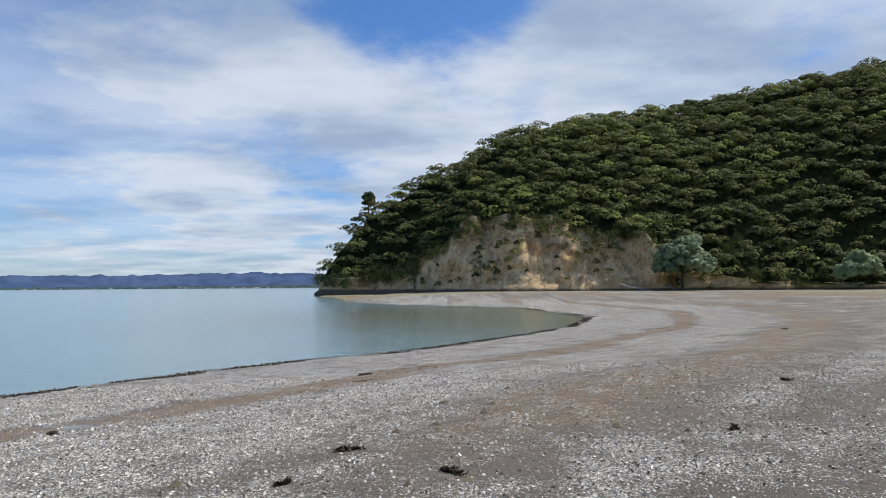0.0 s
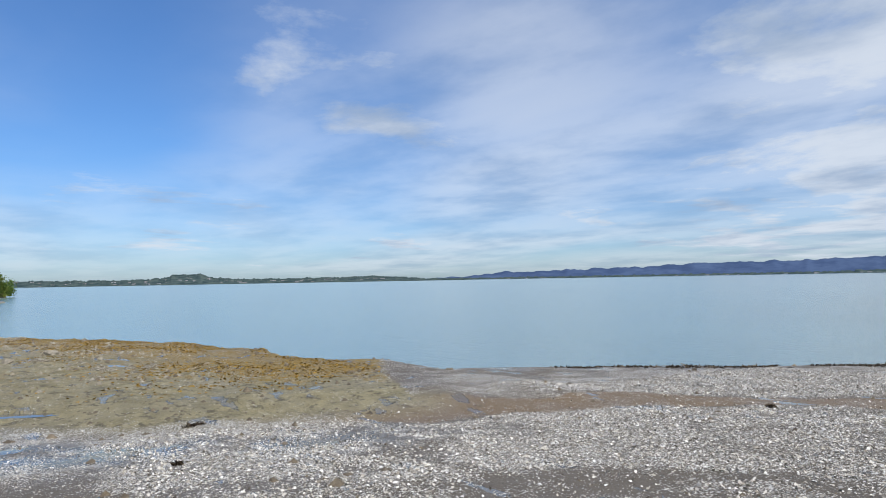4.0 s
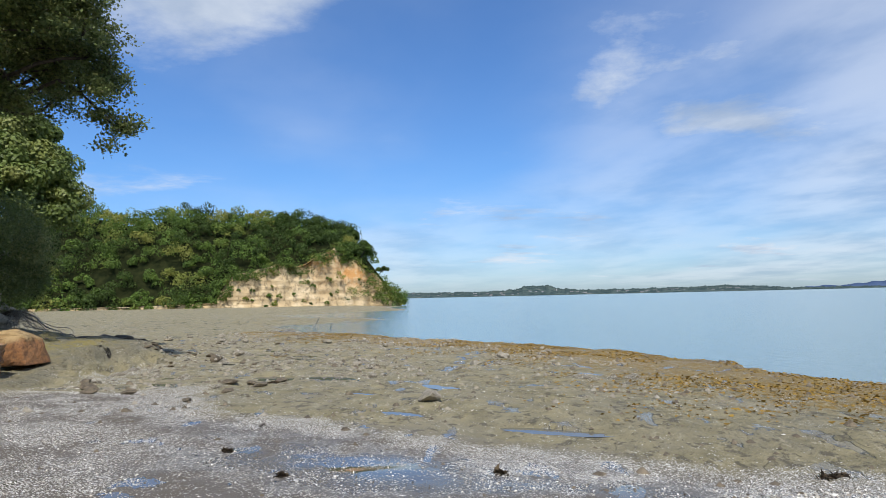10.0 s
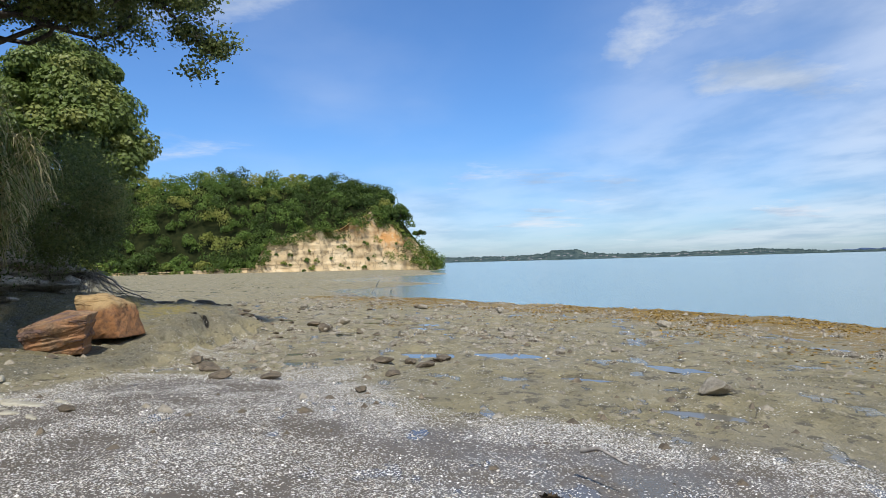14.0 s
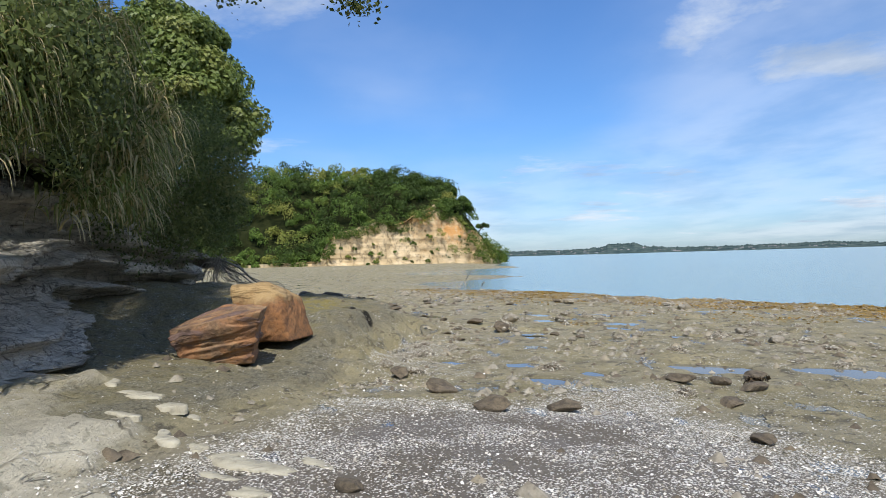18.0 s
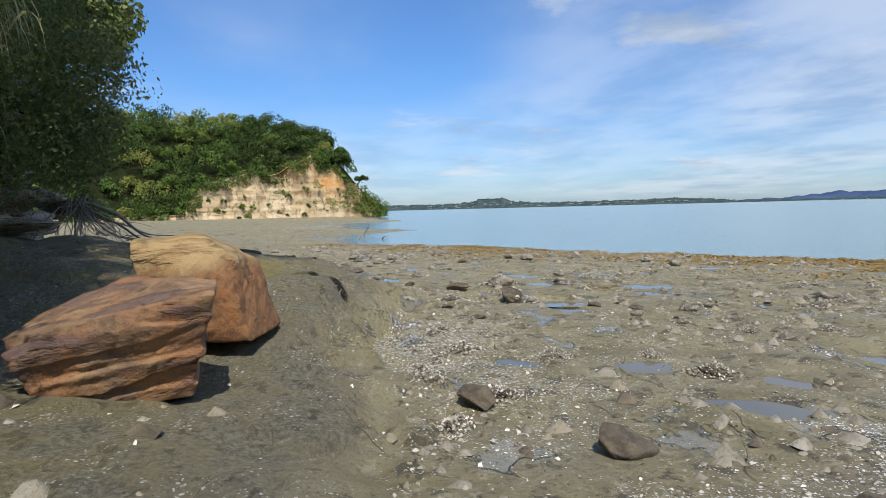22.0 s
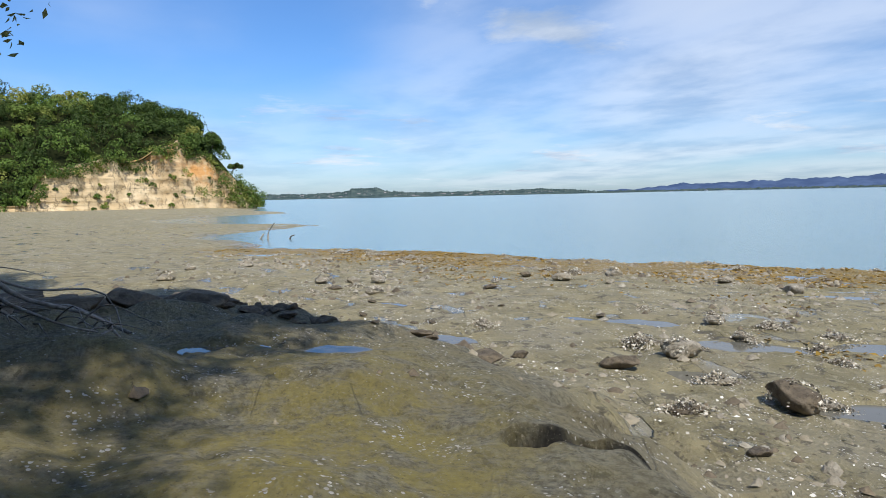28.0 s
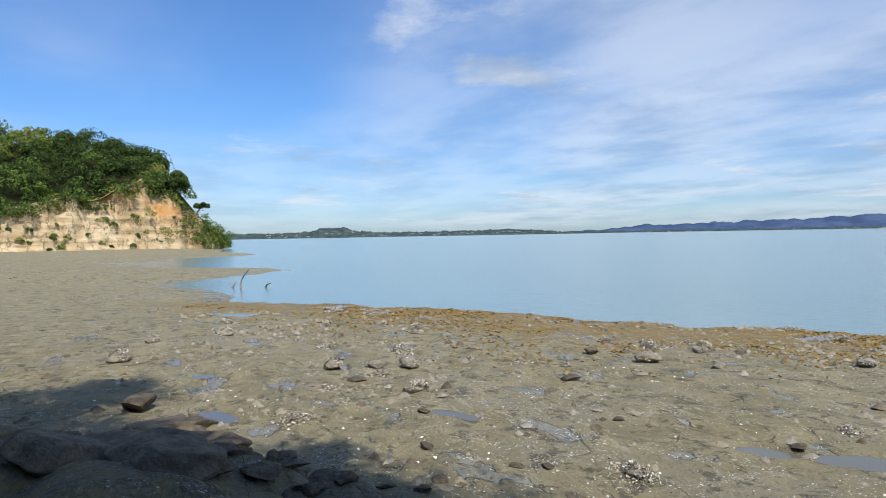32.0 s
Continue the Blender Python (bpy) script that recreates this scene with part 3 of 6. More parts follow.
def bowl(x, y, q, soft=0.5):
    px, py, rx, ry, a = q
    u = ((x - px) * math.cos(a) + (y - py) * math.sin(a)) / rx
    v = (-(x - px) * math.sin(a) + (y - py) * math.cos(a)) / ry
    r = np.sqrt(u * u + v * v) * (0.62 + 0.8 * fbm(x * 2.1, y * 2.1, 3, 19))
    return 1 - sstep(1 - soft, 1 + soft, r)


def ground_height(x, y, detail=True):
    """Height of the shore at (x, y), in metres."""
    x, y = np.asarray(x, float), np.asarray(y, float)
    d, _ = line_distance(x, y, SHORE)
    d = np.where(inside(x, y, LAND), d, -d)
    near = np.exp(-((x + 25) / 60) ** 2 - ((y - 5) / 60) ** 2)
    d = d + near * (fbm(x * 0.5, y * 0.5, 3, 3) - 0.5) * np.where(y > 17, 0.8, 2.2)
    beach = SEA + 0.06 * np.clip(d, 0, 16) + 0.03 * np.clip(d - 16, 0, 16) - 0.018 * np.clip(-x - 3, 0, 10) * sstep(18, 12, y)
    flat = SEA + 0.40 * sstep(-0.1, 0.7, d) + 0.24 * sstep(0, 11, d)
    mud = SEA + 0.045 * np.clip(d, 0, 14) + 0.008 * np.clip(d - 14, 0, 80)
    q = (x + 12) + 0.5 * (12.6 - y)
    reef = np.maximum(sstep(18.0, 15.6, y), sstep(-19.0, -22.0, x))
    w = sstep(1.4, -1.2, q) * reef
    z = beach * (1 - w) + flat * w
    w2 = sstep(-42, -66, x)
    z = z * (1 - w2) + mud * w2
    z = np.where(d < 0, np.maximum(SEA + 0.10 * d, -2.6), z)
    dl, _ = line_distance(x, y, LEDGE)
    dl = np.where(inside(x, y, LEDGE_LAND), dl, -dl)
    dl = dl + (fbm(x * 1.1, y * 1.1, 3, 9) - 0.5) * 0.9
    rise = np.interp(-x, [12, 17, 19.5, 20.8, 22, 24, 27, 30, 33, 37], [0.08, 0.08, 0.10, 0.15, 0.38, 0.82, 0.72, 0.48, 0.28, 0.1])
    lift = rise * (0.75 * sstep(-0.15, 0.75, dl) + 0.25 * sstep(0.3, 2.5, dl)) + 0.03 * np.clip(dl - 2, 0, 20) + 0.14 * np.clip(dl - 2.8, 0, 3.5) * sstep(-19, -22, x) * sstep(-35, -31, x)
    z = z + np.where(dl > -0.5, lift, 0)
    if detail:
        rocky = np.maximum(sstep(0.6, -1.2, q) * reef, sstep(-0.3, 0.5, dl)) * near
        slab = fbm(x * 0.6 + y * 0.25, y * 1.5, 4, 21)
        z = z + rocky * ((slab - 0.5) * 0.13 + (fbm(x * 3.1, y * 3.1, 3, 5) - 0.5) * 0.045)
        z = z + rocky * -0.03 * sstep(0.03, 0.0, np.abs(fbm(x * 0.45 - y * 0.2, y * 0.8, 3, 33) - 0.5))
        lumpy = sstep(0.0, 1.2, dl) * np.exp(-((x + 27) / 3.2) ** 2) * sstep(-3.5, -5, y)
        z = z + lumpy * (vnoise(x * 1.2, y * 1.5, 61) - 0.5) * 0.27
        lump = np.exp(-((x + 30.5) / 2.6) ** 2) * sstep(-0.2, 1.0, dl) * sstep(-9.5, -7, y)
        z = z + lump * ((vnoise(x * 1.7 + 0.4 * y, y * 1.9, 63) - 0.5) * 0.42)
        bank = np.exp(-((x + 24) / 5.0) ** 2) * sstep(-0.8, 0.1, dl) * sstep(1.3, 0.3, dl)
        z = z + bank * ((fbm(x * 2.2, y * 2.2, 3, 71) - 0.5) * 0.30 - 0.085 * sstep(0.56, 0.68, vnoise(x * 3.4 + 0.8 * y, y * 4.2, 73)))
        z = z + sstep(-0.6, 0.2, dl) * near * (fbm(x * 4.6, y * 4.6, 3, 75) - 0.5) * 0.05
        z = z + (1 - rocky) * near * (fbm(x * 0.9, y * 0.9, 3, 8) - 0.5) * 0.03
    z = z + 0.05 * apron(x, y) + 0.05 * sstep(0.7, 1.0, apron(x, y)) * (sstep(0.42, 0.47, vnoise(x * 1.3 + 0.3 * y, y * 1.3, 143)) + sstep(0.6, 0.64, vnoise(x * 0.9, y * 1.1, 147)) - 0.6)
    for k in POOLS + LEDGE_POOLS:
        z = z - 0.065 * bowl(x, y, k, 0.3)
    dc, _ = line_distance(x, y, CRACK)
    z = z - 0.30 * (1 - sstep(0.055, 0.095, dc + (vnoise(x * 7, y * 7, 4) - 0.5) * 0.08))
    return z


APRON = [(-20.2, -6.9), (-18.9, -5.8), (-17.7, -4.9), (-17.0, -4.0), (-16.0, -3.3), (-14.6, -3.2), (-13.2, -4.2)]


def apron(x, y):
    """How far (x, y) lies on the pale stone apron below the cliff, 0 to 1."""
    d, _ = line_distance(x, y, APRON)
    on = inside(x, y, APRON + [(-13.2, -9), (-20.2, -9)])
    return sstep(-0.10, 0.12, np.where(on, d, -d) + (fbm(x * 1.7, y * 1.7, 4, 141) - 0.5) * 1.3)


def shell_cover(x, y):
    """How thickly shells lie at (x, y), 0 to about 1."""
    d, _ = line_distance(x, y, SHORE)
    ds, _ = line_distance(x, y, SHELLS)
    ds = np.where(inside(x, y, SHELL_LAND), ds, -ds)
    wob = fbm(x * 0.35, y * 0.35, 4, 13)
    fine = fbm(x * 1.6, y * 1.6, 4, 91)
    dd = d + (wob - 0.5) * 2.2
    east = sstep(-15, -11, x)
    p = 0.20 + 0.26 * sstep(0.45, 0.62, fbm(x * 0.3 + y * 0.1, y * 0.3 - x * 0.1, 4, 44))
    streak = fbm(dd * 0.9, (x + y) * 0.05, 3, 47)
    p = p + 0.30 * sstep(0.52, 0.66, streak) * sstep(12, 16, dd)
    p = p + east * 1.1 * sstep(0.5, 1.2, dd) * sstep(7.4, 6.6, dd)
    p = p + east * 1.1 * sstep(8.8, 9.3, dd) * sstep(13.6, 11.6, dd)
    gap = east * np.maximum(sstep(7.1, 7.6, dd) * sstep(9.1, 8.5, dd), 0.55 * sstep(13.2, 14.0, dd) * sstep(17.5, 15.5, dd) * sstep(-4, 0, x))
    gap = np.maximum(gap, 0.8 * sstep(22, 25, dd) * sstep(0.45, 0.55, fbm(x * 0.2, y * 0.2, 3, 46)))
    p = p * (1 - 0.90 * gap)
    rim = np.exp(-((ds - 0.65) / 0.65) ** 2) * sstep(12.5, 10, y)
    sheen = np.exp(-((ds - 2.3) / 1.3) ** 2) * sstep(0.5, 3.5, y) * sstep(14, 10, y)
    p = p * (1 - 0.75 * sheen) + 0.85 * rim
    heap = np.exp(-((x + 10.5) / 4.2) ** 2 - ((y + 2.0) / 2.3) ** 2)
    p = p + 0.40 * heap
    return np.clip(p * (0.36 + 1.40 * sstep(0.33, 0.67, fine)) * sstep(-0.35, 0.3, ds + (wob - 0.5) * 1.2), 0, 1), d, ds, wob, sheen, gap


def spaced(lo, hi, step, far, lo2, hi2, step2):
    """Steps that are fine from lo to hi, middling from lo2 to hi2, and widen to the horizon."""
    core = np.concatenate([np.arange(lo2, lo, step2), np.arange(lo, hi, step), np.arange(hi, hi2 + step2 / 2, step2)])
    lo, hi = core[0], core[-1]
    out, s = [], step2
    while not out or out[-1] < far:
        s *= 1.22
        out.append((out[-1] if out else 0) + s)
    out = np.array(out)
    return np.concatenate([(lo - out)[::-1], core, hi + out])


def build_ground():
    def finer(k, lo, hi):
        add = [(p + q) / 2 for p, q in zip(k[:-1], k[1:]) if lo < p < hi]
        return np.sort(np.concatenate([k, add]))

    xs, ys = spaced(-38, -4, 0.092, 4600, -58, 26, 0.32), spaced(-8.6, 14.5, 0.092, 4600, -13, 62, 0.32)
    xs, ys = finer(finer(xs, -25.4, -24.2), -25.4, -24.2), finer(finer(ys, -4.2, -3.3), -4.2, -3.3)
    X, Y = np.meshgrid(xs, ys, indexing="ij")
    x, y = X.ravel(), Y.ravel()
    z = ground_height(x, y)
    d, _ = line_distance(x, y, SHORE)
    land = inside(x, y, LAND)
    dl, _ = line_distance(x, y, LEDGE)
    on_ledge = inside(x, y, LEDGE_LAND)
    beach = inside(x, y, SHELL_LAND)
    shell, _, ds, wob, sheen, gap = shell_cover(x, y)
    drift = sstep(1.5, 0.1, np.abs(dl - 0.5)) * (~on_ledge) * sstep(-29, -27, x) * sstep(-19, -21, x)
    shell = np.maximum(shell, 0.75 * drift * sstep(0.4, 0.65, wob))
    shell = np.maximum(shell, 0.10 * sstep(0.5, 0.62, wob) * (x > -60))
    shell = shell * (1 - 0.97 * apron(x, y))
    shell = np.where(land, shell, 0.1) * (~on_ledge | (dl < 0.25))
    rock = np.maximum(np.where(beach, sstep(1.2, -0.4, ds), 1.0), apron(x, y))
    algae = sstep(9.5, 1.0, d) * (~beach) * sstep(-60, -45, x) * 0.8 + sstep(1.6, 0.2, d) * (~beach) * sstep(-70, -50, x) * 0.5
    far_mud = sstep(-46, -60, x)
    algae = np.maximum(algae, far_mud * 0.30 * sstep(0.45, 0.6, wob))
    shore_wet = sstep(9, 2, np.abs(ds - 3.2)) * beach * sstep(-1, -5, x) * sstep(16, 9, y)
    wet = np.maximum(np.maximum(shore_wet * 0.5, sheen * 1.3), sstep(3.0, 0.2, d))
    wet = np.maximum(wet, 0.30 * (~beach) * (~on_ledge))
    wet = np.maximum(wet, 0.45 * beach * sstep(16, 7, d))
    dc, _ = line_distance(x, y, CRACK)
    # painted shade follows the line of the crack
    crack_shade = sstep(0.11, 0.07, dc)
    green = on_ledge * sstep(0.4, 1.6, dl) * (0.30 + 0.7 * np.exp(-((x + 24.6) / 1.8) ** 2 - ((y + 5.0) / 1.2) ** 2))
    me = mesh_of("ground", np.stack([x, y, z], 1), grid_faces(len(xs), len(ys)), M_GROUND, True,
                 {"shell": 0.85 * shell, "algae": algae, "wet": wet, "rock": rock, "green": green, "brown": gap, "crack_shade": crack_shade, "sheen": sheen * beach, "pale": apron(x, y), "ledge": on_ledge * sstep(0.0, 0.7, dl)})
    tagged(new("ground", me), "shell-strewn grey sand beach running into a flat mudstone reef", "ground", kind="structure")


build_ground()
sea = mesh_of("water", [(-4600, -4600, SEA), (4600, -4600, SEA), (4600, 4600, SEA), (-4600, 4600, SEA)], [(0, 1, 2, 3)], M_WATER)
tagged(new("water", sea), "calm grey-green sea water with fine ripples", "water", kind="structure")


def pool(q):
    """Still water up to the brim of a hollow."""
    px, py, rx, ry, a = q
    k = np.linspace(0, 2 * math.pi, 41)[:-1]

    def ring(r):
        u, v = rx * r * np.cos(k), ry * r * np.sin(k)
        return px + u * math.cos(a) - v * math.sin(a), py + u * math.sin(a) + v * math.cos(a)

    mid = float(ground_height([px], [py])[0])
    level = min(float(np.percentile(ground_height(*ring(1.3)), 22)) - 0.003, mid + 0.05)
    if level < mid + 0.008:
        return
    P, low = [], []
    for r in np.linspace(0.02, 1.4, 20):
        x, y = ring(r)
        P.append(np.stack([x - px, y - py, 0 * x], 1))
        low.append(ground_height(x, y) < level + 0.02)
    P, low = np.stack(P), np.stack(low)
    F = []
    for i in range(19):
        for j in range(40):
            c = ((i, j), (i + 1, j), (i + 1, (j + 1) % 40), (i, (j + 1) % 40))
            if any(low[e] for e in c):
                F.append([e[0] * 40 + e[1] for e in c])
    ob = new("tide_pool", mesh_of("tide_pool", P.reshape(-1, 3), F, M_POOL))
    ob.location = (px, py, level)
    tagged(ob, "shallow still tide pool lying in a hollow of the reef", "tide pool", "tide pools on the reef")


for q in POOLS + LEDGE_POOLS:
    pool(q)


# ---- hills ----
def along(line, n):
    """n even steps along a list of tuples."""
    a = np.array(line, float)
    s = np.concatenate([[0], np.cumsum(np.hypot(*np.diff(a[:, :2], axis=0).T))])
    t = np.linspace(0, s[-1], n)
    return np.stack([np.interp(t, s, a[:, i]) for i in range(a.shape[1])], 1)


class Hill:
    """A hill between a base line (x, y, cliff height) and a ridge line (x, y, height)."""

    def __init__(self, base, ridge, seed, rough=3.0, lean=0.16, jag=5.0, stains=()):
        self.base, self.ridge, self.seed, self.rough, self.lean, self.jag, self.stains = base, ridge, seed, rough, lean, jag, stains

    def lines(self, n):
        b = along(self.base, n)
        k = fbm(b[:, 0] * 0.13 + b[:, 1] * 0.05, b[:, 1] * 0.13, 3, self.seed + 31) - 0.52
        b[:, 2] = b[:, 2] + k * self.jag * 2 * sstep(4, 9, b[:, 2])
        r = np.array(self.ridge, float)
        k = np.linspace(0, len(r) - 1, n)
        r = np.stack([np.interp(k, np.arange(len(r)), r[:, i]) for i in range(3)], 1)
        return b, r

    def slope(self, b, r, v):
        """Points at v (0 cliff top .. 1 ridge .. 1.4 behind)."""
        d = r[:, :2] - b[:, :2]
        L = np.hypot(*d.T)[:, None]
        start = b[:, :2] + d / L * (self.lean * b[:, 2:3] + 0.5)
        out = start + (r[:, :2] - start) * v
        up = np.clip(v, 0, 1)
        h = b[:, 2:3] + (r[:, 2:3] - b[:, 2:3]) * (1 - (1 - up) ** 1.55)
        h = h - np.clip(v - 1, 0, 1) * 30
        n = fbm(out[:, 0] * 0.06, out[:, 1] * 0.06, 3, self.seed)[:, None]
        return np.concatenate([out, h + (n - 0.5) * self.rough * 2 * np.clip(up * 3, 0, 1)], 1)

    def front(self, s, z, v):
        """How far the cliff's face lies behind its base line, at s along it and height z."""
        lay = sstep(0.40, 0.60, vnoise(z * 0.8 + s * 0.01, s * 0.03, self.seed + 5)) * 0.35 + sstep(0.4, 0.6, vnoise(z * 2.2, s * 0.06, self.seed + 6)) * 0.22
        gully = np.abs(fbm(s * 0.10, z * 0.03, 3, self.seed + 9) - 0.5) * 13
        rib = (fbm(s * 0.45, z * 0.16, 4, self.seed + 12) - 0.5) * 2.6 + (fbm(s * 1.3, z * 0.7, 3, self.seed + 14) - 0.5) * 1.0
        foot = np.exp(-np.clip(z, 0, None) / 1.2) * 1.0
        return self.lean * np.clip(z, 0, None) + lay - gully * (0.4 + 0.6 * v) + rib + 0.6 - foot

    def meshes(self, n, rows, cliff_rows, cliff_mat):
        b, r = self.lines(n)
        d = r[:, :2] - b[:, :2]
        d = d / np.hypot(*d.T)[:, None]
        V = np.linspace(0, 1, cliff_rows)
        P = []
        s = np.arange(n) * (np.hypot(*(b[1, :2] - b[0, :2])))
        for v in V:
            z = -1.2 + v * (b[:, 2] + 1.7)
            off = self.front(s, z, v)
            P.append(np.stack([b[:, 0] + d[:, 0] * off, b[:, 1] + d[:, 1] * off, z], 1))
        P = np.stack(P, 1).reshape(-1, 3)
        stain = np.zeros(len(P))
        for x, z, rx, rz in self.stains:
            stain = np.maximum(stain, np.exp(-((P[:, 0] - x) / rx) ** 2 - ((P[:, 2] - z) / rz) ** 2))
        face = mesh_of("cliff_face", P, grid_faces(n, cliff_rows), cliff_mat, True, {"stain": stain})
        Q = np.stack([self.slope(b, r, v) for v in np.linspace(-0.02, 1.4, rows)], 1).reshape(-1, 3)
        return face, mesh_of("hillside", Q, grid_faces(n, rows), M_SHADED_SOIL, True)

    def scatter(self, count, seed, s0, s1, v0=0.0, v1=1.06, n=400):
        g = np.random.default_rng(seed)
        b, r = self.lines(n)
        i = g.integers(int(s0 * n), int(s1 * n), count)
        v = g.uniform(v0, v1, count)[:, None]
        return self.slope(b[i], r[i], v)

    def stand(self, count, seed, s0, s1, gap, v0=0.0, v1=1.06):
        """Places for trees, none nearer to another than gap."""
        pos = self.scatter(count, seed, s0, s1, v0, v1)
        keep = []
        for p in pos:
            if not keep or np.min(np.sum((np.array(keep)[:, :2] - p[:2]) ** 2, axis=1)) > gap * gap:
                keep.append(p)
        return np.array(keep)


def quads(center, normal, size, g, stretch=1.0):
    """Square leaves or sprays: n centres, normals and sizes give 4n vertices."""
    n = len(center)
    normal = normal / np.maximum(np.linalg.norm(normal, axis=1, keepdims=True), 1e-6)
    ref = g.normal(size=(n, 3))
    u = np.cross(normal, ref)
    u /= np.maximum(np.linalg.norm(u, axis=1, keepdims=True), 1e-6)
    v = np.cross(normal, u)
    s = np.asarray(size).reshape(-1, 1) * 0.5
    a, c = u * s * stretch, v * s
    verts = np.stack([center - a, center - c * 0.8, center + a, center + c * 0.8], 1)
    verts[:, 0] -= normal * s * 0.35
    verts[:, 2] -= normal * s * 0.35
    return verts.reshape(-1, 3)


def umbrella_crowns(pos, g, tint, per=220):
    """Flat-topped layered crowns of coastal scrub."""
    V, T = [], []
    for (x, y, z), t in zip(pos, tint):
        lobes = int(g.integers(4, 8))
        size = g.uniform(2.4, 4.6)
        top = z + g.uniform(2.6, 5.6)
        for q in range(lobes):
            a, rr = g.uniform(0, 6.28), (0 if q == 0 else g.uniform(0.5, 1.0) * size)
            lx, ly, lz = x + math.cos(a) * rr, y + math.sin(a) * rr, top - rr * 0.34 - g.uniform(0, 1.3) * (q > 2)
            R = g.uniform(1.3, 2.5)
            k = int(per / lobes)
            th, ph = g.uniform(0, 6.28, k), np.arccos(g.uniform(-0.05, 1, k))
            nrm = np.stack([np.sin(ph) * np.cos(th), np.sin(ph) * np.sin(th), np.cos(ph)], 1)
            c = np.array([lx, ly, lz]) + nrm * np.array([R, R, R * 0.55]) * g.uniform(0.88, 1.04, (k, 1))
            V.append(quads(c, nrm * (1, 1, 0.6) + g.normal(0, 0.22, (k, 3)) + (0, 0, 0.7), g.uniform(0.45, 0.95, k), g))
            T.append(np.full(k * 4, np.clip(t + g.normal(0, 0.10), 0, 1)))
    return np.concatenate(V), np.concatenate(T)


def round_crowns(pos, g, tint, per=260, lo=2.2, hi=4.6, leaf=(0.32, 0.75)):
    """Billowing rounded crowns of broad-leaved trees: leafy lobes round a dome."""
    V, T = [], []
    for (x, y, z), t in zip(pos, tint):
        R0 = g.uniform(lo, hi)
        lobes = int(g.integers(9, 15))
        for q in range(lobes):
            u = g.normal(0, 1, 3)
            u /= np.linalg.norm(u)
            u[2] = abs(u[2]) * 1.1 - 0.2
            R = R0 * g.uniform(0.26, 0.42)
            k = int(per / lobes)
            th, ph = g.uniform(0, 6.28, k), np.arccos(g.uniform(-0.35, 1, k))
            nrm = np.stack([np.sin(ph) * np.cos(th), np.sin(ph) * np.sin(th), np.cos(ph)], 1)
            c = np.array([x, y, z + R0 * 0.35]) + u * R0 * (0.68, 0.68, 0.75) + nrm * R * g.uniform(0.85, 1.06, (k, 1))
            V.append(quads(c, nrm + g.normal(0, 0.2, (k, 3)) + (0, 0, 0.1), g.uniform(leaf[0], leaf[1], k), g))
            T.append(np.full(k * 4, np.clip(t + g.normal(0, 0.07), 0, 1)))
    return np.concatenate(V), np.concatenate(T)


def foliage(name, verts, tint, mat, label, category, parent=None, kind="stuff"):
    me = mesh_of(name, verts, np.arange(len(verts)).reshape(-1, 4), mat, False, {"tint": tint})
    ob = new(name, me)
    if parent:
        ob.parent = parent
    else:
        tagged(ob, label, category, kind=kind)
    return ob


east = Hill([(-20, 300, 6), (-40, 232, 6), (-46, 213, 5), (-36, 203, 4.5), (-15, 192, 9), (3, 176, 19), (16, 172, 21), (31, 173, 19),
             (46, 172, 16), (56, 168, 6), (72, 166, 2.5), (90, 165, 2), (110, 160, 2), (150, 130, 2), (190, 60, 2), (170, -10, 2)],
            [(0, 300, 22), (-22, 240, 20), (-26, 232, 24), (-20, 226, 32), (-4, 222, 41), (12, 224, 48), (28, 232, 55), (48, 246, 61),
             (70, 256, 66), (95, 262, 71), (122, 262, 76), (150, 255, 81), (200, 230, 100), (250, 160, 95), (270, 60, 80), (250, -40, 50)], 3, lean=0.3, jag=5,
            stains=((21, 12, 5, 2.2), (30, 10, 4, 1.5), (-3, 6, 4, 2), (52, 3, 4, 2)))
west = Hill([(-300, -60, 3), (-236, -14, 2.5), (-216, 1, 2.0), (-208, 2, 2.0), (-202, -1.5, 5.5), (-197, -7, 11), (-192, -14, 16), (-189, -20, 14), (-186, -26, 11), (-182, -36, 10),
             (-179, -43, 8), (-178, -46, 1), (-174, -64, 0.5), (-168, -90, 0.5), (-150, -120, 0.5), (-100, -130, 0.5), (-60, -90, 0.5)],
            [(-310, -120, 25), (-250, -60, 23), (-232, -30, 20), (-226, -22, 22), (-225, -26, 26), (-224, -38, 28), (-224, -52, 28.5), (-224, -66, 29),
             (-222, -80, 28), (-220, -100, 29), (-215, -125, 30), (-190, -170, 32), (-110, -190, 34), (-40, -150, 34)], 11, lean=0.25, jag=2.2,
            stains=((-197, 9, 5, 4), (-191, 13, 4, 3)))

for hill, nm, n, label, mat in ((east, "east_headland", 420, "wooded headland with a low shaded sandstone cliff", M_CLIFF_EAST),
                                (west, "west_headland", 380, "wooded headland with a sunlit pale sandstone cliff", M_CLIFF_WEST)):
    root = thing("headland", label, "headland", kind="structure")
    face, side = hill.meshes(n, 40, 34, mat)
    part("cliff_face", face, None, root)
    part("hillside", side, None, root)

g = np.random.default_rng(21)
pos = east.stand(5600, 5, 0.14, 0.74, 3.1)
hue = np.clip(0.42 + 0.9 * (fbm(pos[:, 0] * 0.04, pos[:, 1] * 0.04, 3, 3) - 0.5) + g.normal(0, 0.18, len(pos)), 0, 1)
hue = np.where(g.random(len(pos)) < 0.05, 1.0, hue)
V, T = umbrella_crowns(pos - (0, 0, 1.4), g, hue, 215)
foliage("scrub_forest", V, T, M_LEAF_EAST, "dense dark olive scrub forest on the headland", "forest")
pos = west.stand(2600, 6, 0.13, 0.70, 4.3)
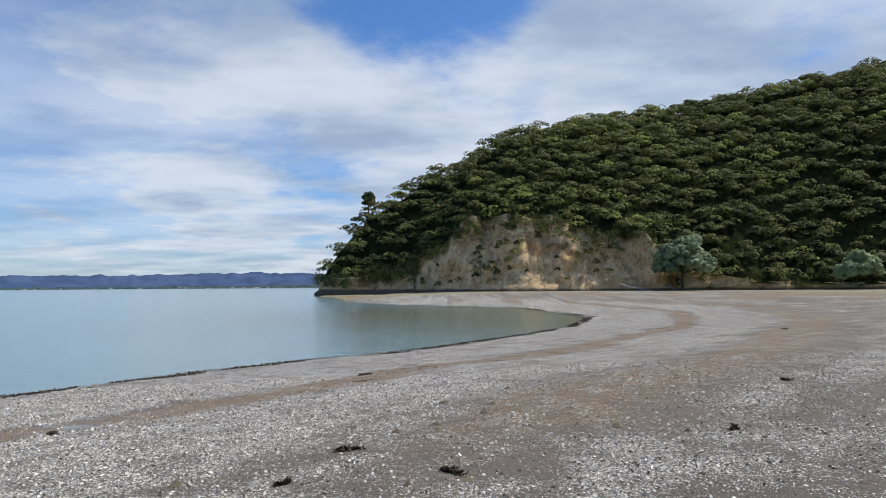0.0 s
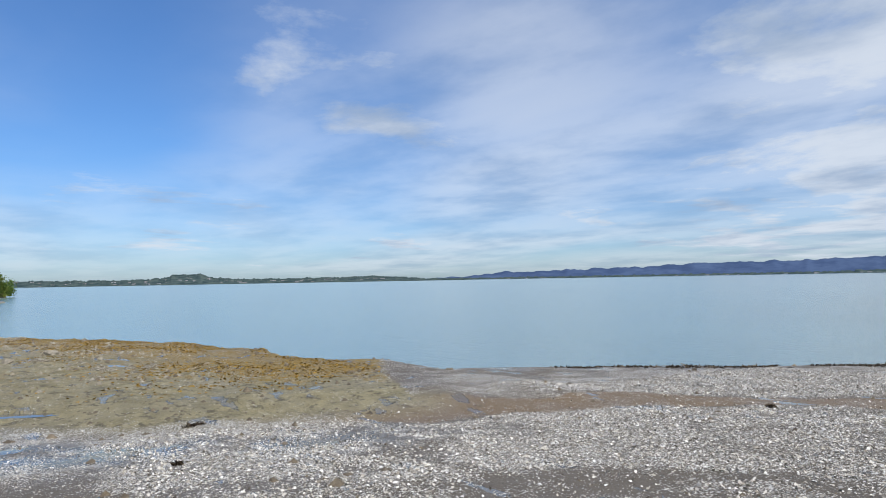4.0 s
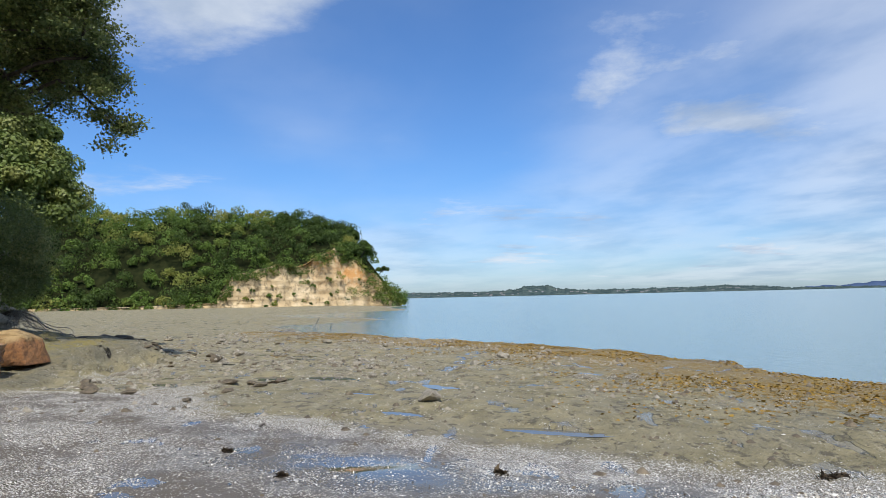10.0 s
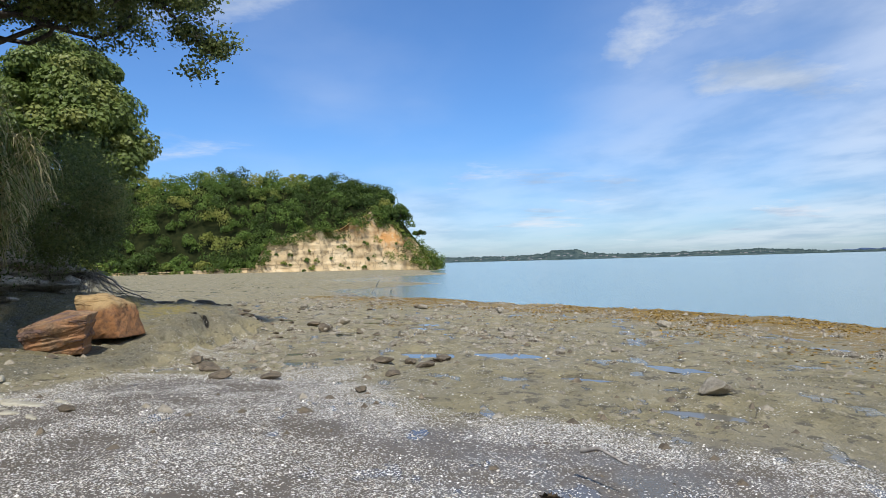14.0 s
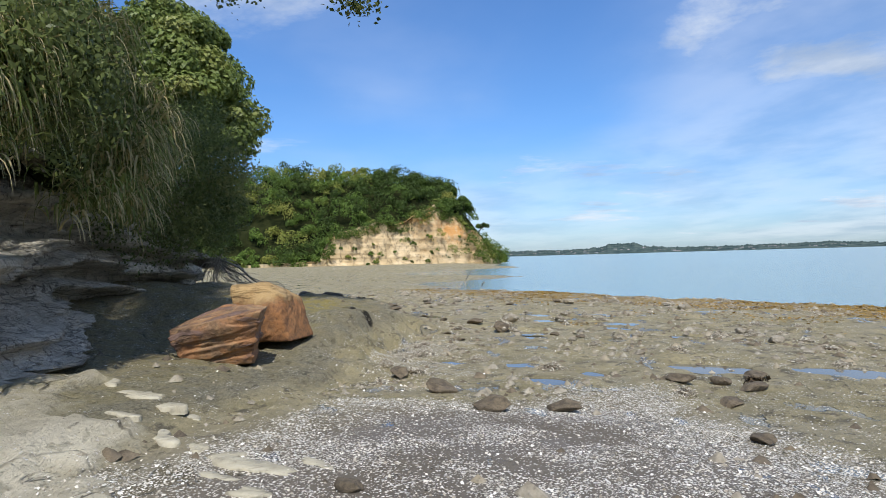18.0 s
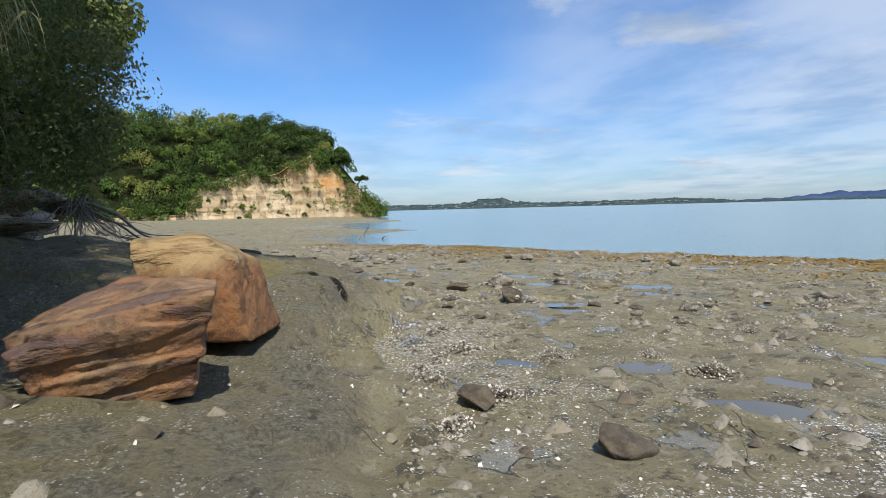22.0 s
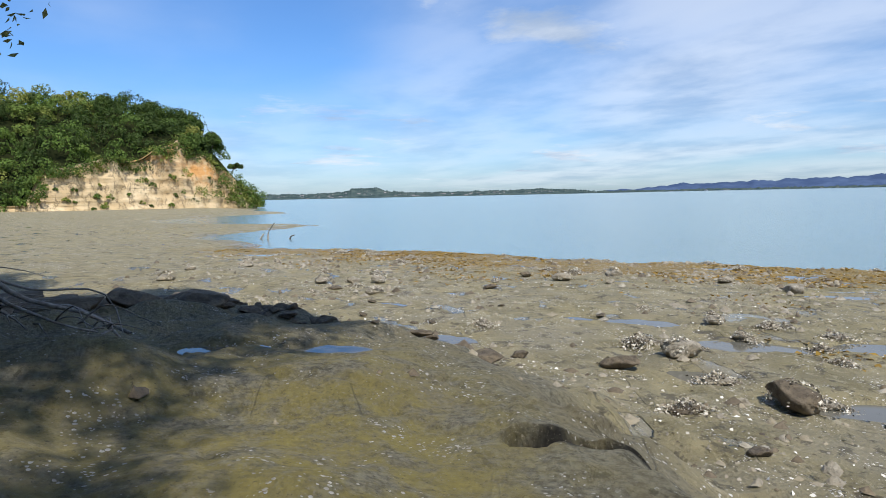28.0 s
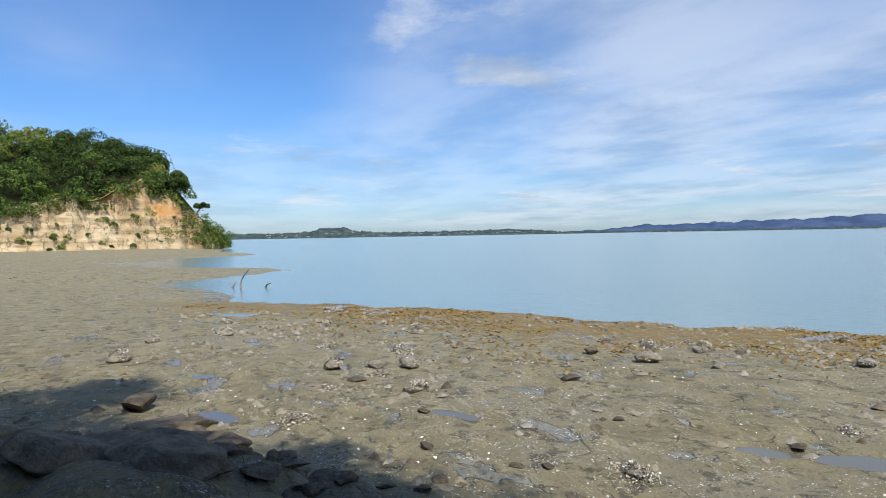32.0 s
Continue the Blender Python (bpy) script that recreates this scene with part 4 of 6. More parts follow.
pos = pos[(pos[:, 1] + 5.5) / (-pos[:, 0] - 22) < -0.016]
edge = west.stand(160, 9, 0.47, 0.66, 3.0, -0.03, 0.01)
pos = np.concatenate([pos, edge - (0, 0, 1.0)])
hue = 0.46 + 1.5 * (fbm(pos[:, 0] * 0.045, pos[:, 1] * 0.045, 3, 8) - 0.5) + g.normal(0, 0.33, len(pos))
hue = np.where(pos[:, 1] > -38, hue - 0.42, hue)
V, T = round_crowns(pos - (0, 0, 0.4), g, np.clip(hue, 0, 1), 560, 3.0, 5.6, (0.30, 0.66))
foliage("coastal_forest", V, T, M_LEAF_WEST, "dense bright green coastal forest on the headland", "forest")


def cliff_bushes(hill, spots, mat, label, seed, per=150):
    """Low bushes on a cliff: spots are (x, y, height, size)."""
    g = np.random.default_rng(seed)
    V, T = [], []
    for x, y, z, r in spots:
        v, t = round_crowns([(x, y, z - r * 0.5)], g, [g.uniform(0, 0.9)], per, r * 0.8, r * 1.2, (0.22, 0.5))
        V.append(v)
        T.append(t)
    foliage("cliff_scrub", np.concatenate(V), np.concatenate(T), mat, label, "shrubs")


def on_face(hill, count, s0, s1, seed, low=0.05, high=0.98, size=(0.6, 1.6)):
    g = np.random.default_rng(seed)
    b, r = hill.lines(400)
    out = []
    for _ in range(count):
        i = int(g.uniform(s0, s1) * 400)
        f = g.uniform(low, high)
        d = r[i, :2] - b[i, :2]
        d = d / np.hypot(*d)
        z = f * b[i, 2]
        step = np.hypot(*(b[1, :2] - b[0, :2]))
        o = float(hill.front(np.array([i * step]), np.array([z]), min(f, 1.0))[0]) if f <= 1 else hill.lean * z + 0.5
        out.append((b[i, 0] + d[0] * o, b[i, 1] + d[1] * o, z, g.uniform(*size)))
    return out


tip = [(-194, -12, 3.8, 3.0), (-195.5, -10, 2.4, 3.0), (-193, -13.5, 1.8, 2.4), (-196, -8.5, 5.2, 2.8), (-192.4, -15, 8.5, 2.2), (-199.5, -3.5, 3.5, 3.4), (-202.5, 0.5, 3.2, 3.2), (-205.5, 3, 2.2, 2.6), (-196.5, -8, 3.0, 2.8), (-200.5, -1.5, 5.5, 2.8), (-198, -6, 6.5, 2.4)]
cliff_bushes(west, tip + on_face(west, 60, 0.285, 0.345, 3, 0.0, 0.8, (1.4, 2.8)) + on_face(west, 100, 0.30, 0.48, 4, 0.80, 1.02, (1.4, 3.0))
             + on_face(west, 26, 0.36, 0.47, 5, 0.02, 0.6, (0.5, 1.3)), M_LEAF_WEST, "low bushes clinging to the pale cliff", 31)
def face_spot(hill, x, z, r):
    """A bush on the face of a cliff, at x along it."""
    b, q = hill.lines(400)
    i = 60 + int(np.argmin(np.abs(b[60:190, 0] - x)))
    d = q[i, :2] - b[i, :2]
    d = d / np.hypot(*d)
    o = float(hill.front(np.array([i * np.hypot(*(b[1, :2] - b[0, :2]))]), np.array([z]), min(z / b[i, 2], 1))[0])
    return b[i, 0] + d[0] * o, b[i, 1] + d[1] * o, z, r


clump = [face_spot(east, x, z, r) for x, z, r in ((28, 12, 2.0), (31, 13.5, 2.4), (34, 12, 2.6), (37, 13, 2.4), (32, 10, 2.0), (39, 9.5, 2.2), (36, 8, 1.6), (41, 12.5, 2.2), (40, 6, 1.2))]
clump += [face_spot(east, 4.5 + 0.8 * math.sin(k * 2.1), 5 + 1.9 * k, 1.5 + 0.35 * (k % 3)) for k in range(8)]
clump += [face_spot(east, x, z, r) for x, z, r in ((13, 9, 1.3), (14, 11, 1.5), (12.5, 13.5, 1.6), (-8, 14, 2.2), (-12, 12, 2.4), (-18, 9, 2.4), (-24, 7, 2.6), (10, 6, 0.9), (-2, 3.5, 1.2), (-14, 4, 1.2))]
cliff_bushes(east, clump + on_face(east, 90, 0.17, 0.285, 6, 0.5, 1.0, (1.6, 3.2)) + on_face(east, 120, 0.25, 0.46, 7, 0.80, 1.0, (1.6, 3.4))
             + on_face(east, 44, 0.25, 0.46, 8, 0.15, 0.85, (0.6, 2.1)) + on_face(east, 60, 0.44, 0.70, 9, 0.0, 2.5, (1.5, 3.2)),
             M_LEAF_EAST, "dark scrub hanging on the shaded cliff", 32)


# ---- near cliff and its hill ----
NEAR_BASE = [(30, -14), (10, -10.5), (0, -9), (-8, -8.2), (-14, -6.6), (-18, -6.3), (-20, -6.75), (-22, -7.35), (-24.6, -7.95), (-27, -7.95), (-28.4, -8.3),
             (-30.4, -9.1), (-31.8, -11.2), (-33, -15), (-36, -22), (-48, -44)]


def build_near_cliff():
    n, rows = 620, 96
    b = along(NEAR_BASE, n)
    t = np.gradient(b, axis=0)
    t /= np.hypot(*t.T)[:, None]
    inland = np.stack([-t[:, 1], t[:, 0]], 1)
    s = np.arange(n) * np.hypot(*(b[1] - b[0]))
    P = []
    for v in np.linspace(0, 1, rows):
        z = -0.4 + v * 4.2 + 0 * s
        warp = z + (fbm(s * 0.25, 0 * s, 3, 2) - 0.5) * 1.0
        lay = sstep(0.40, 0.60, vnoise(warp * 4.2, s * 0.22, 77)) * 0.7 + sstep(0.42, 0.58, vnoise(warp * 9.0, s * 0.5, 79)) * 0.35 + 0.25 * (vnoise(s * 1.4, warp * 1.2, 83) - 0.5)
        lump = fbm(s * 0.7, z * 0.9, 4, 78)
        off = 0.30 * z + (lay - 0.5) * 0.75 + (lump - 0.5) * (0.6 + 1.2 * sstep(-25, -28, b[:, 0])) + 0.2 * sstep(1.4, 2.4, z)
        off = off - 0.5 * np.exp(-np.clip(z - 0.2, 0, 9) / 0.25)
        P.append(np.stack([b[:, 0] + inland[:, 0] * off, b[:, 1] + inland[:, 1] * off, z + (lump - 0.5) * 0.15], 1))
    P = np.stack(P, 1).reshape(-1, 3)
    root = thing("near_cliff", "low layered grey mudstone cliff under overhanging plants", "cliff", kind="structure")
    part("cliff_face", mesh_of("cliff_face", P, grid_faces(n, rows), M_CLIFF_NEAR, True), None, root)
    Q = []
    for v in np.linspace(0, 1, 16):
        k = v * 34
        h = 3.3 + 17 * (1 - (1 - v) ** 1.6)
        Q.append(np.stack([b[:, 0] + inland[:, 0] * (0.7 + k), b[:, 1] + inland[:, 1] * (0.7 + k),
                           h + (fbm(b[:, 0] * 0.2 + k * 0.1, b[:, 1] * 0.2, 3, 88) - 0.5) * 2], 1))
    part("hillside", mesh_of("hillside", np.stack(Q, 1).reshape(-1, 3), grid_faces(n, 16), M_SHADED_SOIL, True), None, root)


build_near_cliff()


# ---- boulders and stones ----
def stone_mesh(name, size, seed, cuts=9, lumps=0.12, subdiv=4, mat=None, squash=1.0):
    """A worn angular block: a ball cut by random planes, with lumps."""
    g = np.random.default_rng(seed)
    bm = bmesh.new()
    bmesh.ops.create_icosphere(bm, subdivisions=subdiv, radius=1.0)
    P = np.array([v.co for v in bm.verts])
    F = np.array([[v.index for v in f.verts] for f in bm.faces])
    bm.free()
    for _ in range(cuts):
        nrm = g.normal(size=3)
        nrm /= np.linalg.norm(nrm)
        dd = g.uniform(0.52, 0.82)
        over = np.clip(P @ nrm - dd, 0, None)
        P = P - over[:, None] * nrm * 0.93
    P = P / np.abs(P).max(axis=0)
    n = fbm(P[:, 0] * 3.1 + seed, P[:, 1] * 3.1 + P[:, 2] * 2.3, 4, seed) - 0.5
    P = P * (1 + n[:, None] * lumps * 2)
    P = P * np.array(size) * 0.5
    P[:, 2] -= P[:, 2].min()
    return mesh_of(name, P, F, mat, True)


def ground_at(x, y):
    return float(ground_height(np.array([x]), np.array([y]))[0])

# ---- the two boulders ----
def hull_rock(name, corners, mat, seed, sharp=40, warp=0.05, chips=0.02, bed=None, n=64, hollows=()):
    """A broken block: the hull of a few corners, its edges worn, with chips and, along bed, the edges of its layers."""
    C = np.array(corners, float)
    mid = C.mean(axis=0)
    bm = bmesh.new()
    for c in C - mid:
        bm.verts.new(c)
    bmesh.ops.convex_hull(bm, input=bm.verts)
    bm.normal_update()
    planes = []
    for f in bm.faces:
        q, d = np.array(f.normal), float(f.normal.dot(f.calc_center_median()))
        if d < 0:
            q, d = -q, -d
        if not any(np.dot(q, p[0]) > 0.995 for p in planes):
            planes.append((q, max(d, 0.02)))
    bm.free()
    k = np.linspace(-1, 1, n)
    U, W = np.meshgrid(k, k, indexing="ij")
    V, F = [], []
    for i, (a, sgn) in enumerate(((0, 1), (0, -1), (1, 1), (1, -1), (2, 1), (2, -1))):
        P = np.zeros((n * n, 3))
        P[:, a], P[:, (a + 1) % 3], P[:, (a + 2) % 3] = sgn, U.ravel() * sgn, W.ravel()
        V.append(P)
        F.append(grid_faces(n, n) + i * n * n)
    D = np.concatenate(V) * (C.max(axis=0) - C.min(axis=0))
    D /= np.linalg.norm(D, axis=1, keepdims=True)
    t = sum(np.clip(D @ q / d, 0, None) ** sharp for q, d in planes) ** (1 / sharp)
    P = D / t[:, None]
    big = fbm(P[:, 0] * 2.6 + P[:, 2] * 1.7 + seed, P[:, 1] * 2.6 - P[:, 2] * 1.3, 4, seed) - 0.5
    small = fbm(P[:, 0] * 11 + P[:, 2] * 8, P[:, 1] * 11 - P[:, 2] * 9, 4, seed + 3) - 0.5
    off = big * warp * 2 + small * chips * 2
    if bed is not None:
        h = P @ (np.array(bed) / np.linalg.norm(bed)) + big * 0.08
        lay = sstep(0.42, 0.58, vnoise(h * 9, P[:, 1] * 1.5, seed + 8)) - 0.5 + 0.6 * (vnoise(h * 26, P[:, 1] * 3, seed + 9) - 0.5)
        k = np.argmax(np.stack([D @ q / d for q, d in planes]), axis=0)
        flat = np.abs(np.array([q for q, _ in planes]) @ (np.array(bed) / np.linalg.norm(bed)))[k]
        off = off + lay * np.where(flat > 0.7, 0.006, 0.032)
    for hx, hy, hz, r, deep in hollows:
        off = off - deep * np.exp(-(((P + mid - (hx, hy, hz)) / r) ** 2).sum(axis=1))
    P = P + D * off[:, None] + mid - (C[:, 0].mean(), C[:, 1].mean(), C[:, 2].min())
    me = mesh_of(name, P, np.concatenate(F), mat, True)
    bm = bmesh.new()
    bm.from_mesh(me)
    bmesh.ops.remove_doubles(bm, verts=bm.verts, dist=0.0015)
    bm.to_mesh(me)
    bm.free()
    me.polygons.foreach_set("use_smooth", np.ones(len(me.polygons), bool))
    ob = new(name, me)
    ob.location = (C[:, 0].mean(), C[:, 1].mean(), C[:, 2].min())
    return ob


red = hull_rock("boulder", [(-20.42, -5.50, 0.60), (-20.40, -4.24, 0.83), (-21.15, -5.0, 0.90), (-20.98, -4.40, 0.86), (-20.98, -5.55, 0.66), (-20.50, -5.36, 0.08),
                            (-20.64, -4.48, 0.14), (-21.1, -4.6, 0.08), (-21.1, -5.4, 0.08), (-20.38, -5.42, 0.44)],
                M_BOULDER_RED, 12, 80, 0.016, 0.016, (0.10, -0.18, 1.0), 84)
tagged(red, "slanting slab-like rust red and brown sandstone boulder on the ledge", "boulder")
tan_rock = hull_rock("boulder", [(-21.62, -5.16, 1.15), (-21.70, -4.42, 0.98), (-21.85, -4.68, 1.17), (-22.25, -4.28, 0.92), (-22.45, -4.98, 1.04), (-22.75, -4.70, 0.86), (-21.55, -5.02, 0.52),
                                 (-21.54, -4.27, 0.30), (-22.3, -4.10, 0.30), (-21.62, -4.95, 0.28), (-22.6, -4.9, 0.30), (-22.7, -4.3, 0.30), (-21.56, -4.36, 0.72)],
                     M_BOULDER_TAN, 31, 44, 0.035, 0.010, None, 70, ((-21.70, -4.90, 1.15, 0.10, 0.035),))
tagged(tan_rock, "smooth tan sandstone boulder with rusty flanks on the ledge", "boulder")

# ---- stones on the reef ----
DARK_STONES = [(-20.92, -2.57, 0.36), (-19.8, -1.94, 0.42), (-18.59, -1.31, 0.38), (-18.71, -0.66, 0.36), (-20.25, 0.89, 0.40), (-19.2, 1.09, 0.28),
               (-19.9, 1.6, 0.34), (-20.2, 1.35, 0.26), (-20.6, 1.9, 0.3), (-17.69, 0.78, 0.26), (-25.1, -0.1, 0.22), (-24.7, 0.35, 0.2),
               (-33.3, -0.7, 0.28), (-34.1, -6.3, 0.5), (-34.5, -3.5, 0.28), (-35.3, 1.0, 0.32), (-31.4, -1.3, 0.14), (-31.5, -1.45, 0.12),
               (-30.4, -2.8, 0.15), (-31.3, -3.6, 0.18), (-28.2, -2.5, 0.2), (-29.5, -3.1, 0.18), (-29.9, -0.4, 0.18), (-32.5, -3.2, 0.16),
               (-27.5, -1.7, 0.4), (-24.3, -1.9, 0.2), (-28.2, -3.1, 0.22), (-25.2, -2.2, 0.16), (-16.2, -2.2, 0.18), (-30.6, -3.0, 0.16)]
PALE_STONES = [(-17.0, 5.2, 0.44), (-20.7, 4.0, 0.32), (-21.0, 5.1, 0.28), (-23.8, 0.5, 0.2), (-24.2, 2.2, 0.2), (-18.8, 3.2, 0.13),
               (-17.5, 3.4, 0.13), (-25.0, 3.4, 0.34), (-22.3, 0.9, 0.17), (-23.5, 3.4, 0.34), (-21.0, 0.1, 0.13), (-23.6, 6.7, 0.33),
               (-26.1, 7.8, 0.5), (-30.6, 4.0, 0.5), (-28.2, -0.7, 0.18), (-33.0, -1.5, 0.18), (-33.2, 1.9, 0.2), (-24.2, 0.15, 0.2)]
OYSTER_STONES = [(-25.95, -1.1, 0.52), (-28.7, 0.53, 0.44), (-27.6, -0.9, 0.62), (-24.4, 1.0, 0.46), (-24.6, 1.4, 0.34), (-28.0, 0.3, 0.3),
                 (-35.5, -3.6, 0.6), (-35.3, -3.0, 0.44), (-35.1, -2.5, 0.52), (-37.7, -6.8, 0.7), (-39.5, -6.4, 0.42), (-40.2, -5.0, 0.6),
                 (-41.4, -4.1, 0.38), (-32.4, 4.1, 0.55), (-34.1, 1.3, 0.6), (-34.5, 2.8, 0.7), (-33.6, -2.9, 0.5), (-34.2, -0.2, 0.28)]


def oyster_mesh():
    """A cluster of small pale shells."""
    g = np.random.default_rng(4)
    c = g.normal(0, 0.034, (26, 3)) * (1, 1, 0.4)
    nrm = g.normal(0, 0.7, (26, 3)) + (0, 0, 1)
    V = quads(c, nrm, g.uniform(0.030, 0.058, 26), g)
    return V


M_SHELL = shell_material()
STONE_KINDS = {}
for i in range(6):
    for key, mat in (("dark", M_ROCK), ("pale", M_ROCK_PALE)):
        STONE_KINDS[key, i] = stone_mesh("stone", (1.0, 0.66 + 0.06 * i, 0.46 + 0.06 * (i % 3)), 100 + i * 7 + (key == "pale"), 10, 0.12, 4, mat)


def crust(size, seed, k):
    """Oysters that crust the upper side of a stone one metre across, scaled to size."""
    g = np.random.default_rng(seed)
    th, ph = g.uniform(0, 6.28, k), np.arccos(g.uniform(0.05, 1, k))
    nrm = np.stack([np.sin(ph) * np.cos(th), np.sin(ph) * np.sin(th), np.cos(ph)], 1)
    c = nrm * (0.46, 0.38, 0.36) * size + (0, 0, 0.14 * size)
    keep = vnoise(c[:, 0] / size * 5 + seed, c[:, 1] / size * 5 + c[:, 2] / size * 3, seed) > 0.52
    c, nrm = c[keep], nrm[keep]
    return mesh_of("oyster_crust", quads(c, nrm + g.normal(0, 0.5, c.shape), g.uniform(0.016, 0.040, len(c)), g),
                   np.arange(len(c) * 4).reshape(-1, 4), M_OYSTER)


def stones(places, key, label, group):
    for i, (x, y, s) in enumerate(places):
        g = np.random.default_rng(i * 13 + len(places))
        ob = new("stone", STONE_KINDS[key, int(g.integers(0, 6))])
        ob.matrix_world = pose(x, y, ground_at(x, y) - 0.05 * s - 0.01, g.uniform(-12, 12), g.uniform(-12, 12), g.uniform(0, 360)) @ Matrix.Diagonal((s, s, s * g.uniform(0.7, 1.0), 1))
        tagged(ob, label, "stone", group)


stones(DARK_STONES, "dark", "dark brown worn stone lying on the reef", "dark stones on the reef")
stones(PALE_STONES, "pale", "pale buff worn stone lying on the reef", "pale stones on the reef")
for i, (x, y, s) in enumerate(OYSTER_STONES):
    s = s * (1.0 if i == 0 else 0.72)
    g = np.random.default_rng(i + 900)
    root = thing("stone", "brown reef stone crusted with pale oysters", "stone", "oyster stones on the reef", at=(x, y, ground_at(x, y) - 0.05 * s))
    root.rotation_euler = (0, 0, g.uniform(0, 6.28))
    core = part("stone_body", STONE_KINDS["dark" if i == 0 else "pale", i % 6], None, root)
    core.scale = (s, s, s * (1.1 if i == 0 else 0.8))
    tagged(part("oyster_crust", crust(s, i + 3, int(150 + 900 * s)), None, root), "pale oyster shells", kind="stuff")


M_WRACK = leaf_material("dried_wrack", (0.030, 0.022, 0.014), (0.085, 0.060, 0.036), (0.12, 0.085, 0.045), 0.6, 0.05)


# ---- clumps of oysters on the flat ----
def clump_mesh(seed):
    """A low rough heap of oysters, about a metre across."""
    g = np.random.default_rng(seed)
    n = 460
    c = g.normal(0, 0.24, (n, 3)) * (1, 0.6, 0)
    c[:, 2] = 0.22 * np.exp(-(c[:, 0] / 0.3) ** 2 - (c[:, 1] / 0.2) ** 2) * g.uniform(0.1, 1.0, n)
    V = quads(c, g.normal(0, 0.9, (n, 3)) + (0, 0, 0.6), g.uniform(0.025, 0.065, n), g, 1.3)
    return mesh_of("oyster_clump", V, np.arange(n * 4).reshape(-1, 4), M_OYSTER)


CLUMPS = [clump_mesh(40 + i) for i in range(5)]
gc = np.random.default_rng(29)
spots = [(-28.3, -0.9, 0.7), (-37.4, -3.3, 0.6), (-36.6, -2.2, 0.7), (-42.6, -4.9, 0.7), (-29.4, 1.1, 0.35), (-30.0, -2.2, 0.5), (-30.0, 0.4, 0.4), (-35.4, 2.4, 0.8),
         (-21.0, -2.4, 0.5), (-20.5, -2.75, 0.55), (-21.6, -2.85, 0.4), (-22.6, -2.6, 0.5), (-23.6, -2.5, 0.4)]
while len(spots) < 120:
    cx, cy = gc.uniform(-46, -17.5), gc.uniform(-5, 10)
    if fbm(np.array([cx * 0.4]), np.array([cy * 0.4]), 3, 53)[0] < 0.5 or inside(np.array([cx]), np.array([cy]), LEDGE_LAND)[0]:
        continue
    if inside(np.array([cx]), np.array([cy]), SHELL_LAND)[0] or not inside(np.array([cx]), np.array([cy]), LAND)[0]:
        continue
    spots.append((cx, cy, float(gc.uniform(0.15, 0.5) * (1 + 0.02 * (-cx - 17)))))
for i, (cx, cy, w) in enumerate(spots):
    root = thing("oyster_clump", "low rough clump of pale oysters growing on a reef stone", "oysters", "oyster clumps on the reef", at=(cx, cy, ground_at(cx, cy) - 0.02 * w))
    root.rotation_euler = (0, 0, gc.uniform(0, 6.28))
    base = part("stone_base", STONE_KINDS["dark" if i % 4 == 0 else "pale", i % 6], None, root)
    base.scale = (0.55 * w, 0.40 * w, 0.24 * w)
    top = part("oyster_crust", CLUMPS[i % 5], None, root, "pale rough oyster shells")
    top.location, top.scale = (0, 0, 0.02 * w), (w, w, w * 0.9)
    top["kind"] = "stuff"

# ---- shell grit and pebbles near the walk ----
def flakes(name, n, area, dens, size, mat, label, seed, flat=0.35):
    g = np.random.default_rng(seed)
    x, y = g.uniform(area[0], area[1], n), g.uniform(area[2], area[3], n)
    keep = g.uniform(0, 1, n) < dens(x, y)
    x, y = x[keep], y[keep]
    z = ground_height(x, y)
    s = size[0] * (size[1] / size[0]) ** (g.uniform(0, 1, len(x)) ** 1.3)
    nrm = g.normal(0, flat, (len(x), 3)) + (0, 0, 1)
    V = quads(np.stack([x, y, z + 0.25 * s], 1), nrm, s, g, 1.25)
    me = mesh_of(name, V, np.arange(len(V)).reshape(-1, 4), mat)
    tagged(new(name, me), label, "shells" if "shell" in name else "pebbles", kind="stuff")


def beach_density(x, y):
    p, d, ds, wob, sheen, gap = shell_cover(x, y)
    walk_line = [(-0.8, 6.9), (-2.8, 6.9), (-8.2, 2.7), (-13.3, -2.0), (-18.4, -4.5)]
    far, _ = line_distance(x, y, walk_line)
    return (0.02 + 0.9 * p) * (ds > -0.3) * sstep(14, 7, far)


def far_density(x, y):
    return (0.03 + 0.42 * shell_cover(x, y)[0]) * (inside(x, y, LAND))


def reef_density(x, y):
    ds, _ = line_distance(x, y, SHELLS)
    dl, _ = line_distance(x, y, LEDGE)
    off = ~inside(x, y, SHELL_LAND)
    lower = sstep(-22, -20.5, x)
    low = ~inside(x, y, LEDGE_LAND)
    wob = fbm(x * 0.6, y * 0.6, 4, 93)
    p = 0.05 + 0.5 * sstep(0.5, 0.66, wob) * 0.5
    p = p + 0.45 * low * sstep(1.4, 0.1, np.abs(dl - 0.6)) * sstep(-29.5, -27, x) * sstep(-18, -20, x)
    return p * off * np.where(low, 1.0, 0.008 + 0.30 * lower)


flakes("shell_grit", 520000, (-20, 6, -6, 21), beach_density, (0.010, 0.030), M_SHELL, "broken white cockle shells strewn over wet sand", 5)
flakes("shell_grit", 230000, (-12, 10, 8, 25), far_density, (0.022, 0.050), M_SHELL, "whole white cockle shells lying on the sand", 7, 0.5)
flakes("shell_grit", 70000, (-38, -14, -7, 12), reef_density, (0.012, 0.042), M_SHELL, "scattered broken white shells on the reef", 6)


